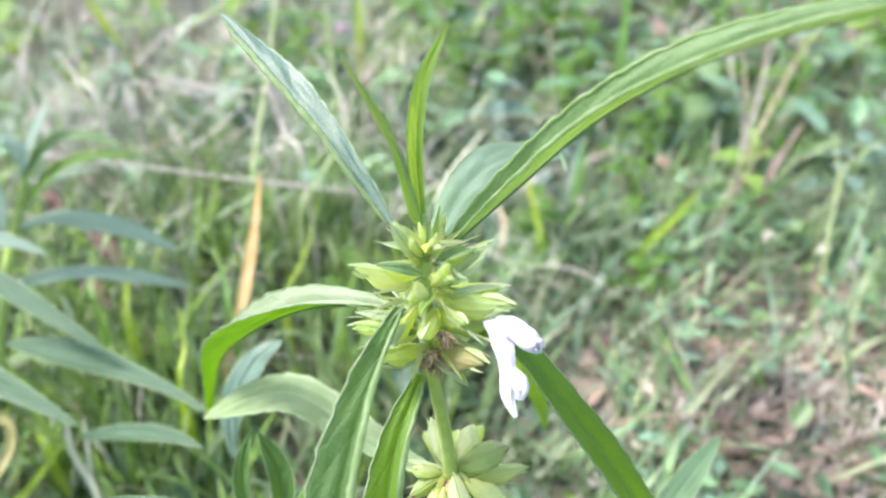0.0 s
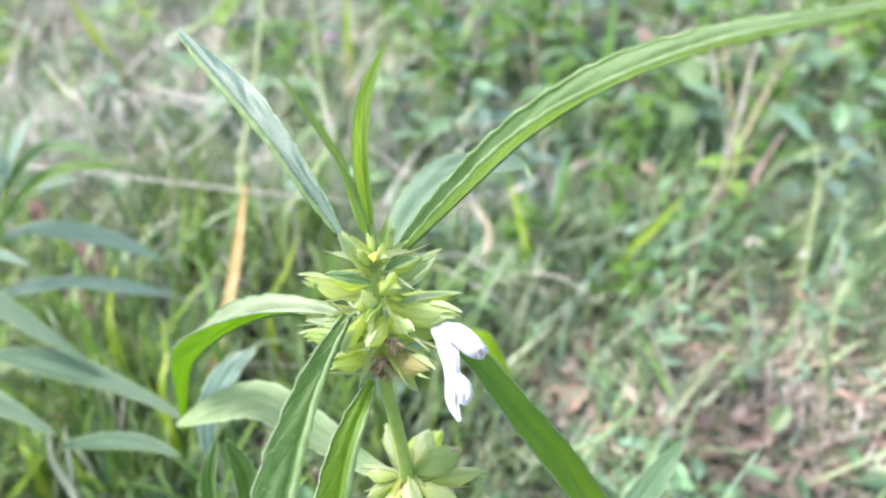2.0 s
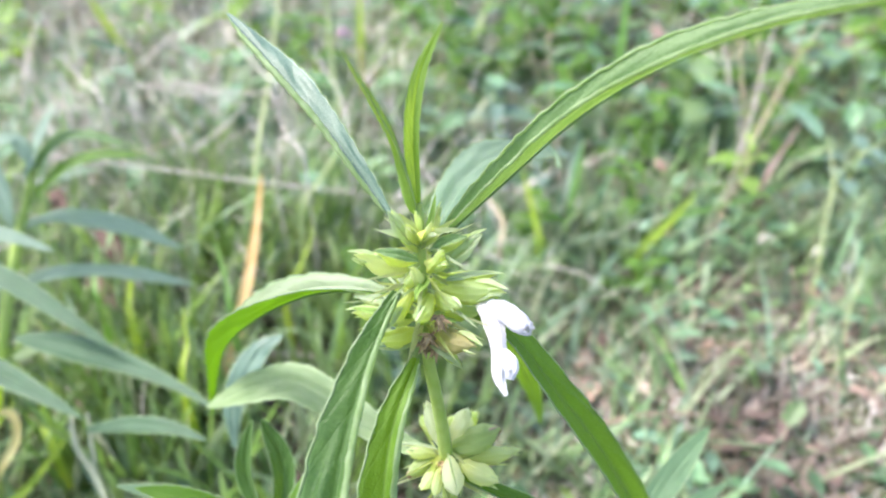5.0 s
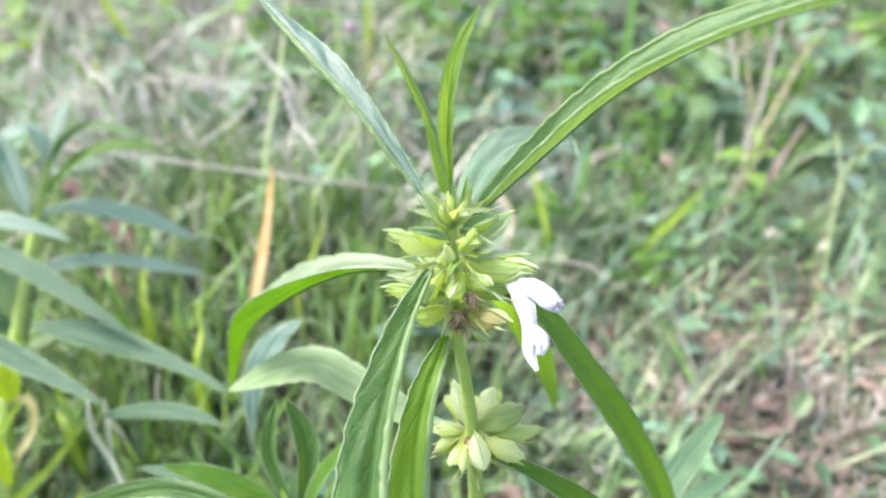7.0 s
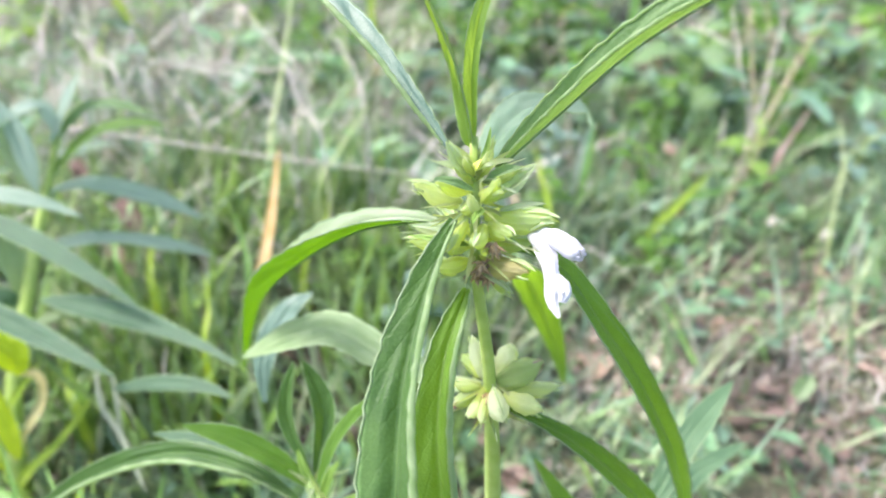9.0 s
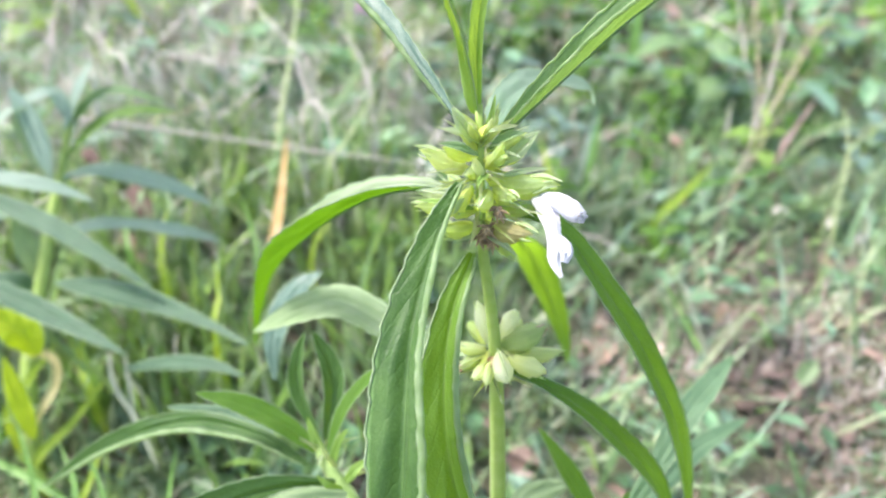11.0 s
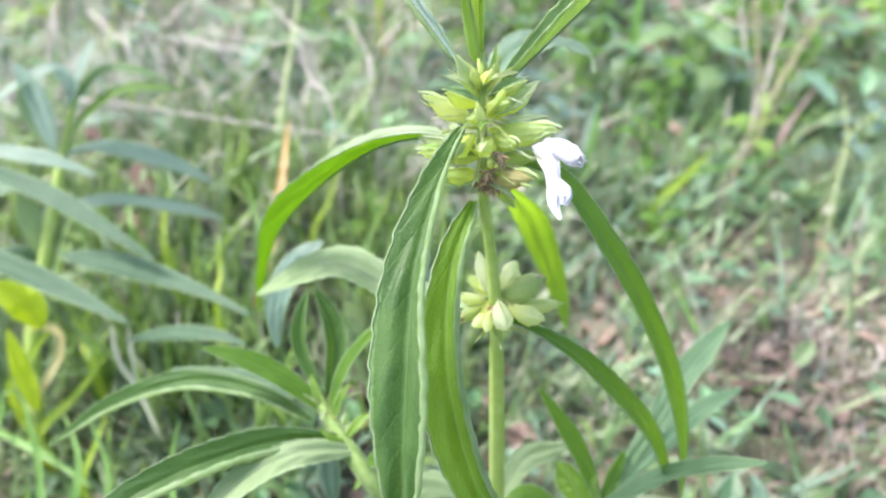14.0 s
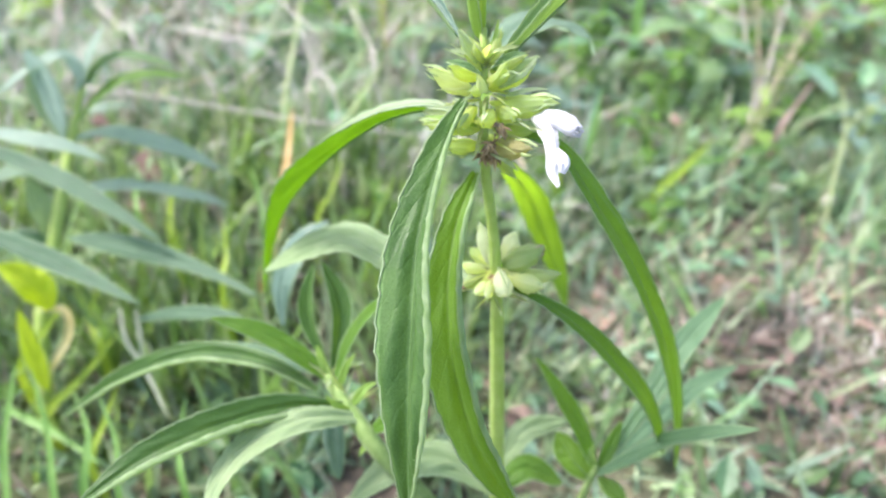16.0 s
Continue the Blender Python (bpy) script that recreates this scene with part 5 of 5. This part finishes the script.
stray("dead_twig", [(-17.45, 41.81, 5.01), (-15.93, 43.46, 6.12), (-14.16, 45.23, 7.41)], 0.24, TWIG, "pale grey dead stem leaning in the grass")
stray("dead_twig", [(-21.71, 49.56, 7.63), (-17.70, 47.78, 7.63), (-13.97, 45.71, 7.23)], 0.17, TWIG, "pale grey dead stem leaning in the grass")
stray("grass_blade", [(22.45, 41.46, 3.69), (24.13, 43.44, 4.79), (26.06, 45.54, 6.06)], 0.60, PINKST, "dull reddish dying grass blade")
stray("curled_dead_leaf", [(20.06, 65.74, 7.33), (20.89, 65.57, 7.07), (21.46, 65.14, 6.43)], 1.10, PINKST, "small pinkish brown dead leaf")
stray("curled_dead_leaf", [(16.72, 47.59, 2.09), (17.41, 47.26, 1.61), (17.29, 46.75, 0.86)], 1.10, PINKST, "small pinkish brown dead leaf")
stray("curled_dead_leaf", [(18.09, 59.54, 5.37), (18.63, 58.96, 4.52), (19.16, 58.68, 4.10)], 1.10, PINKST, "small pinkish brown dead leaf")
stray("grass_blade", [(-18.86, 15.05, 2.80), (-16.36, 14.03, 2.61), (-13.96, 12.84, 2.17)], 0.45, GREENB, "single green grass blade")
stray("grass_blade", [(-17.65, 15.53, 1.72), (-16.18, 16.76, 3.06), (-14.88, 18.06, 4.50)], 0.50, YGREEN, "upright yellow-green grass blade")
stray("grass_blade", [(-14.66, 13.22, 1.85), (-14.28, 14.38, 3.09), (-13.97, 15.26, 3.94)], 0.40, YGREEN, "upright yellow-green grass blade")
stray("grass_blade", [(-18.75, 16.68, 3.41), (-17.99, 17.76, 4.54), (-17.22, 18.70, 5.46)], 0.55, YGREEN, "upright yellow-green grass blade")
stray("grass_blade", [(-15.53, 19.88, 2.74), (-14.02, 18.46, 2.42), (-12.43, 16.27, 0.97)], 0.22, GREYD, "twisted grey-green dead blade")
stray("grass_blade", [(-12.04, 15.80, -1.50), (-13.05, 17.39, -0.05), (-13.39, 18.74, 1.05)], 0.40, GREENB, "upright green grass blade")
stray("dry_straw", [(23.47, 48.72, 3.66), (23.09, 52.13, 6.87), (22.77, 55.89, 10.61)], 0.17, TWIG, "thin pale dead stem rising from weeds")
stray("dry_straw", [(24.18, 49.93, 3.65), (24.45, 53.40, 6.95), (24.86, 56.96, 10.38)], 0.17, STRAW, "thin pale dead stem rising from weeds")
stray("dry_straw", [(21.85, 45.09, 1.91), (23.70, 48.35, 4.29), (25.50, 52.10, 7.39), (27.28, 55.97, 10.66)], 0.17, TWIG, "thin pale dead stem rising from weeds")
stray("dry_straw", [(23.67, 47.10, 3.07), (26.52, 50.76, 6.01), (28.76, 53.67, 7.88), (31.88, 57.08, 10.46)], 0.17, STRAW, "thin pale dead stem rising from weeds")
stray("dry_straw", [(21.21, 59.08, 8.20), (22.59, 57.60, 7.80), (23.92, 55.98, 7.18)], 0.17, TWIG, "thin pale dead stem rising from weeds")
stray("dry_straw", [(-9.04, 36.57, 10.55), (-11.13, 39.46, 12.07), (-13.95, 42.64, 13.68)], 0.15, TWIG, "thin pale dead straw bending through the grass")
stray("dry_straw", [(-9.44, 36.61, 10.77), (-11.57, 38.01, 11.04), (-14.09, 39.35, 10.99), (-17.20, 40.78, 10.99)], 0.14, TWIG, "thin pale dead straw bending through the grass")
stray("dry_straw", [(-7.21, 31.40, 9.49), (-8.89, 34.87, 9.96), (-10.41, 38.76, 11.04)], 0.14, TWIG, "thin pale dead straw bending through the grass")
stray("dry_straw", [(-22.26, 41.44, 8.95), (-25.07, 44.90, 9.41), (-28.13, 48.52, 10.12)], 0.18, TWIG, "thin pale dead straw bending through the grass")
stray("dry_straw", [(-22.74, 42.08, 9.70), (-23.15, 45.24, 9.90), (-23.83, 49.10, 10.91)], 0.15, TWIG, "thin pale dead straw bending through the grass")
stray("dry_straw", [(-18.56, 34.40, 7.85), (-17.05, 35.94, 8.53), (-14.63, 37.34, 9.03)], 0.14, STRAW, "thin pale dead straw bending through the grass")
stray("dry_straw", [(-9.20, 33.19, 9.03), (-8.43, 34.84, 9.90), (-7.61, 36.07, 10.14)], 0.16, TWIG, "thin pale dead straw bending through the grass")
stray("dry_straw", [(-5.41, 35.34, 9.06), (-6.20, 38.55, 10.68), (-7.94, 41.68, 12.18)], 0.14, TWIG, "thin pale dead straw bending through the grass")
stray("dry_straw", [(-21.84, 44.32, 8.52), (-18.93, 43.35, 9.37), (-15.75, 41.77, 9.34)], 0.16, TWIG, "thin pale dead straw bending through the grass")
stray("grass_blade", [(-7.6, 30.5, 7.0), (-6.62, 32.2, 8.55), (-5.10, 36.3, 10.0)], 0.42, STALK, "single pale green grass blade")
stray("grass_blade", [(7.86, 38.53, 1.36), (8.73, 41.12, 3.81), (9.83, 43.54, 6.01)], 0.78, BLUEG, "upright bluish green grass blade")
stray("grass_blade", [(11.25, 41.60, 2.27), (12.30, 43.58, 3.38), (14.01, 45.74, 4.73)], 0.45, BLUEG, "upright bluish green grass blade")
stray("curled_dead_leaf", [(-19.58, 29.20, 9.32), (-19.13, 28.87, 8.84), (-19.55, 28.45, 8.23)], 0.95, RUST, "hanging rust-brown dead leaf in tall grass")
stray("curled_dead_leaf", [(-17.73, 28.98, 7.22), (-17.11, 28.62, 6.68), (-16.66, 27.86, 5.56)], 1.30, RUST, "hanging rust-brown dead leaf in tall grass")
stray("curled_dead_leaf", [(-17.59, 26.74, 5.71), (-16.84, 26.34, 5.12), (-16.18, 25.86, 4.40)], 1.00, RUST, "hanging rust-brown dead leaf in tall grass")
stray("curled_dead_leaf", [(-14.42, 17.81, 5.90), (-13.91, 16.71, 5.19), (-12.90, 15.71, 4.62), (-11.42, 13.84, 3.66)], 0.26, GREYD, "twisted grey-green dead leaf")
stray("curled_dead_leaf", [(-13.76, 17.76, 5.82), (-13.26, 16.59, 5.01), (-12.72, 15.33, 4.07)], 0.20, GREYD, "twisted grey-green dead leaf")
stray("grass_blade", [(-17.57, 11.77, 0.80), (-18.15, 13.65, 2.45), (-18.29, 16.01, 4.44)], 0.40, GREENB, "upright green grass blade")
stray("grass_blade", [(-15.35, 11.46, 1.36), (-16.12, 13.55, 3.32), (-17.24, 15.33, 4.84)], 0.35, GREENB, "upright green grass blade")
stray("grass_blade", [(-13.87, 11.25, 2.43), (-14.01, 12.81, 3.97), (-14.97, 14.17, 4.89)], 0.40, GREENB, "upright green grass blade")
stray("grass_blade", [(-12.26, 10.80, 2.82), (-12.71, 12.32, 4.30), (-13.76, 13.77, 5.35)], 0.30, GREENB, "upright green grass blade")
stray("grass_blade", [(-9.78, 10.73, 3.37), (-10.26, 12.00, 4.50), (-10.18, 13.31, 5.68)], 0.35, GREENB, "upright green grass blade")
stray("grass_blade", [(-16.15, 18.23, 3.04), (-16.90, 19.39, 4.01), (-16.84, 20.66, 4.79)], 0.50, YGREEN, "upright yellow-green grass blade")
stray("grass_blade", [(-14.21, 23.33, 5.07), (-14.69, 24.61, 6.21), (-14.66, 26.42, 7.77)], 0.60, YGREEN, "upright yellow-green grass blade")
stray("grass_blade", [(-10.08, 24.56, 5.03), (-10.46, 25.88, 6.22), (-11.32, 27.55, 7.58)], 0.50, GREENB, "upright green grass blade")
stray("grass_blade", [(-16.35, 24.75, 5.40), (-16.86, 25.90, 6.36), (-17.01, 27.43, 7.50)], 0.50, GREENB, "upright green grass blade")
stray("grass_blade", [(-10.81, 19.79, 5.19), (-10.92, 21.28, 6.28), (-11.30, 22.57, 7.43)], 0.45, YGREEN, "upright yellow-green grass blade")
stray("grass_blade", [(-7.92, 26.62, 4.44), (-7.39, 28.53, 5.43), (-6.82, 30.51, 6.50)], 0.45, YGREEN, "upright yellow-green grass blade")
stray("grass_blade", [(-22.40, 19.41, -2.16), (-19.78, 17.67, -2.95), (-16.75, 16.16, -3.41)], 0.50, STALK, "single pale green grass blade")
stray("grass_blade", [(-5.06, 26.54, 0.78), (-4.36, 30.06, 2.32), (-5.68, 33.72, 4.10)], 0.50, STALK, "single pale green grass blade")

# ---- broad-leaved weeds further off ----
def broad_weed(x, y, height, leaves, size, kind, seed):
    """A low herb: a stem with pairs of ovate leaves that shrink towards its top."""
    rng = random.Random(seed)
    z = field(x, y)
    ob = thing("broadleaf_weed", {"blue": "low bluish-green broad-leaved weed in the grass", "leaf": "low dull green broad-leaved weed in the grass", "young": "low bright green broad-leaved weed in the grass", "soft": "low soft green weed with broad leaves", "pale": "low pale grey-green weed in the grass"}[kind], "weed", "broad-leaved weeds")
    top = Vector((x + rng.uniform(-0.015, 0.015), y + rng.uniform(-0.015, 0.015), z + height))
    base = Vector((x, y, z - 0.004))
    part("stem", tube([base, (base + top) / 2 + Vector((0.004, 0, 0)), top], [0.0016, 0.0013, 0.0007], 7, 8), STEM, ob)
    for i in range(leaves):
        f = 0.25 + 0.75 * (i // 2) / max(1, (leaves - 1) // 2)
        a = (i % 2) * math.pi + (i // 2) * 1.6 + rng.uniform(-0.4, 0.4)
        p = base.lerp(top, f)
        length = size * (1.15 - 0.6 * f) * rng.uniform(0.8, 1.2)
        out = Vector((math.cos(a), math.sin(a), 0))
        up = Vector((0, 0, 1))
        rise = rng.uniform(0.1, 0.5)
        pts = [p, p + out * length * 0.45 + up * length * rise * 0.5, p + out * length * 0.95 + up * length * (rise - 0.35) * 0.6]
        n = (up - out * 0.3).normalized()
        bm, line = blade(pts, length * rng.uniform(0.42, 0.58), n, n, 12, 0.45, seed * 31 + i, 12, 3, 0.06, 0.06, 0.12)
        part("leaf", bm, LEAF[kind], ob)
    return ob


WEEDS = [(0.222, 0.60, 0.085, 9, 0.085, "soft"), (-0.01, 0.74, 0.13, 12, 0.07, "leaf"), (0.06, 0.70, 0.11, 12, 0.065, "leaf"), (0.12, 0.82, 0.12, 12, 0.07, "leaf"),
         (-0.06, 0.88, 0.13, 12, 0.07, "leaf"), (0.02, 0.60, 0.09, 10, 0.05, "leaf"), (0.20, 0.90, 0.13, 12, 0.07, "blue"), (-0.20, 0.72, 0.12, 12, 0.06, "young"),
         (-0.33, 0.80, 0.13, 12, 0.065, "young"), (-0.42, 0.66, 0.11, 10, 0.06, "young"), (0.36, 0.78, 0.12, 12, 0.06, "leaf"), (0.52, 0.80, 0.14, 12, 0.065, "young"),
         (0.42, 0.60, 0.09, 10, 0.05, "leaf"), (-0.28, 0.95, 0.15, 12, 0.07, "leaf"), (0.10, 1.05, 0.15, 12, 0.07, "leaf"), (0.40, 1.05, 0.15, 12, 0.07, "leaf"),
         (0.08, 0.45, 0.05, 8, 0.036, "blue"), (0.14, 0.41, 0.045, 8, 0.034, "leaf"), (0.055, 0.36, 0.045, 8, 0.032, "leaf"), (0.12, 0.34, 0.03, 7, 0.026, "leaf"),
         (0.30, 0.46, 0.05, 8, 0.036, "blue"), (0.27, 0.52, 0.06, 8, 0.04, "leaf"), (-0.52, 0.85, 0.13, 12, 0.06, "leaf"), (-0.12, 0.60, 0.10, 10, 0.055, "leaf"),
         (0.36, 0.38, 0.04, 8, 0.03, "young"), (-0.05, 0.30, 0.05, 8, 0.036, "leaf"), (-0.02, 0.24, 0.05, 8, 0.035, "blue"),
         (0.17, 0.53, 0.06, 9, 0.045, "leaf"), (0.10, 0.58, 0.07, 9, 0.05, "leaf"), (0.33, 0.60, 0.08, 9, 0.05, "leaf"), (0.28, 0.68, 0.10, 10, 0.055, "leaf"),
         (0.46, 0.72, 0.10, 10, 0.055, "leaf"), (0.15, 0.70, 0.09, 10, 0.055, "leaf"), (0.38, 0.50, 0.06, 8, 0.04, "leaf"), (0.22, 0.44, 0.05, 8, 0.036, "young"),
         (0.05, 0.52, 0.06, 9, 0.042, "blue"), (0.30, 0.92, 0.12, 10, 0.06, "leaf"), (0.00, 0.98, 0.13, 12, 0.07, "leaf"), (0.55, 0.95, 0.14, 12, 0.06, "leaf")]
for i, (x, y, h, n, s, kind) in enumerate(WEEDS):
    broad_weed(x, y, h, n, s, kind, i + 50)


# ---- seed heads, a pink flower, dead leaves ----
FLUFF = plain_material("seed_fluff", c(0.62, 0.56, 0.52), c(0.80, 0.76, 0.74), 400.0, 0.9)
DEAD = plain_material("dead_leaf_brown", c(0.28, 0.18, 0.13), c(0.46, 0.33, 0.26), 200.0, 0.8, 0, 0.4, c(0.5, 0.35, 0.2), 0.2)


def seed_head(x, y, height, size, material, name, label, category, seed):
    """A stalk with a loose tuft of short bristles at its top."""
    rng = random.Random(seed)
    z = field(x, y)
    ob = thing(name, label, category, name.replace("_", " ") + "s in the grass")
    base, top = Vector((x, y, z - 0.003)), Vector((x + rng.uniform(-0.005, 0.005), y, z + height))
    part("stalk", tube([base, (base + top) / 2 + Vector((0.002, 0.001, 0)), top], [0.0008, 0.0007, 0.0005], 6, 6), STALK, ob)
    bm = bmesh.new()
    for i in range(46):
        d = Vector((rng.gauss(0, 1), rng.gauss(0, 1), rng.gauss(0.3, 1))).normalized()
        s = size * rng.uniform(0.5, 1.0)
        tube([top, top + d * s * 0.6, top + d * s], [size * 0.05, size * 0.09, size * 0.03], 4, 0, bm)
    part("tuft", bm, material, ob)


# the last and smallest stands in for a whitish scrap in the litter
for i, (x, y, h, s) in enumerate(((0.2125, 0.373, 0.012, 0.007), (0.1056, 0.4265, 0.012, 0.005), (0.2387, 0.357, 0.016, 0.006), (-0.392, 0.762, 0.055, 0.008), (0.26, 0.345, 0.014, 0.005), (0.17, 0.40, 0.010, 0.005), (0.105, 0.181, 0.005, 0.003))):
    seed_head(x, y, h, s, FLUFF, "seed_head", "whitish fluffy seed head on a thin stalk", "seed head", i)
seed_head(-0.096, 0.623, 0.085, 0.009, PINK, "pink_flower", "small pink flower on a thin stalk in the grass", "flower", 20)
seed_head(-0.30, 0.55, 0.05, 0.006, FLUFF, "seed_head", "whitish fluffy seed head on a thin stalk", "seed head", 21)


def dead_leaf(x, y, size, turn, lift, seed):
    """A small curled brown leaf lying in the litter."""
    z = field(x, y) + lift
    d = Vector((math.cos(turn), math.sin(turn), 0))
    p = Vector((x, y, z))
    n = Vector((0, -0.3, 1))
    bm, line = blade([p - d * size * 0.5, p + Vector((0, 0, size * 0.18)), p + d * size * 0.5 + Vector((0, 0, size * 0.1))], size * 0.55, n, n, 28, 0.5, seed, 12, 3, 0.05, 0.08, 0.1)
    tagged(part("dead_leaf", bm, DEAD, None), "small curled brown dead leaf in the litter", "dead leaf", "dead leaves in the litter")


rng = random.Random(12)
for x, y, size in ((0.1845, 0.498, 0.022), (0.249, 0.81, 0.035), (0.077, 0.247, 0.024), (0.42, 0.75, 0.03), (0.19, 0.30, 0.013), (0.165, 0.315, 0.012), (0.23, 0.33, 0.012), (0.25, 0.30, 0.014), (0.21, 0.27, 0.012), (0.15, 0.28, 0.012), (-0.19, 0.33, 0.03), (-0.17, 0.37, 0.03), (-0.05, 0.62, 0.04), (0.10, 0.52, 0.02)):
    dead_leaf(x, y, size, rng.uniform(0, 6.3), 0.004 + 0.25 * (y > 0.45) * size, int(x * 1000) + 500)


# pale dead stems leaning through the taller grass
loose_twigs = random.Random(41)
for i in range(26):
    x, y = loose_twigs.uniform(-0.62, 0.02), loose_twigs.uniform(0.46, 0.9)
    a, rise = loose_twigs.uniform(0, 6.3), loose_twigs.uniform(0.1, 1.1)
    length = loose_twigs.uniform(0.08, 0.18)
    base = Vector((x, y, field(x, y) - 0.004))
    way = Vector((math.cos(a) * math.cos(rise), 0.5 * math.sin(a) * math.cos(rise), math.sin(rise)))
    top = base + way * length + Vector((0, 0, 0.045))
    bend = (base + top) / 2 + Vector((loose_twigs.uniform(-0.01, 0.01), 0, 0.02))
    r = loose_twigs.uniform(0.0007, 0.0014)
    tagged(part("dead_twig", tube([base, bend, top], [r, r * 0.9, r * 0.5], 6, 10), loose_twigs.choice((TWIG, STRAW, GREYD)), None), "pale dead stem leaning in tall grass", "dead twig", "dead twigs in the field")
for i in range(16):
    x, y = loose_twigs.uniform(0.05, 0.7), loose_twigs.uniform(0.42, 0.95)
    a = loose_twigs.uniform(0, 6.3)
    base = Vector((x, y, field(x, y) - 0.004))
    top = base + Vector((0.06 * math.cos(a), 0.03 * math.sin(a), loose_twigs.uniform(0.07, 0.14)))
    bend = (base + top) / 2 + Vector((loose_twigs.uniform(-0.01, 0.01), 0, 0.01))
    r = loose_twigs.uniform(0.0006, 0.0011)
    tagged(part("dry_straw", tube([base, bend, top], [r, r * 0.9, r * 0.5], 6, 10), loose_twigs.choice((STRAW, STALK, STALK, REDST)), None), "thin pale stem rising from short grass", "dry grass", "dry straws in the field")
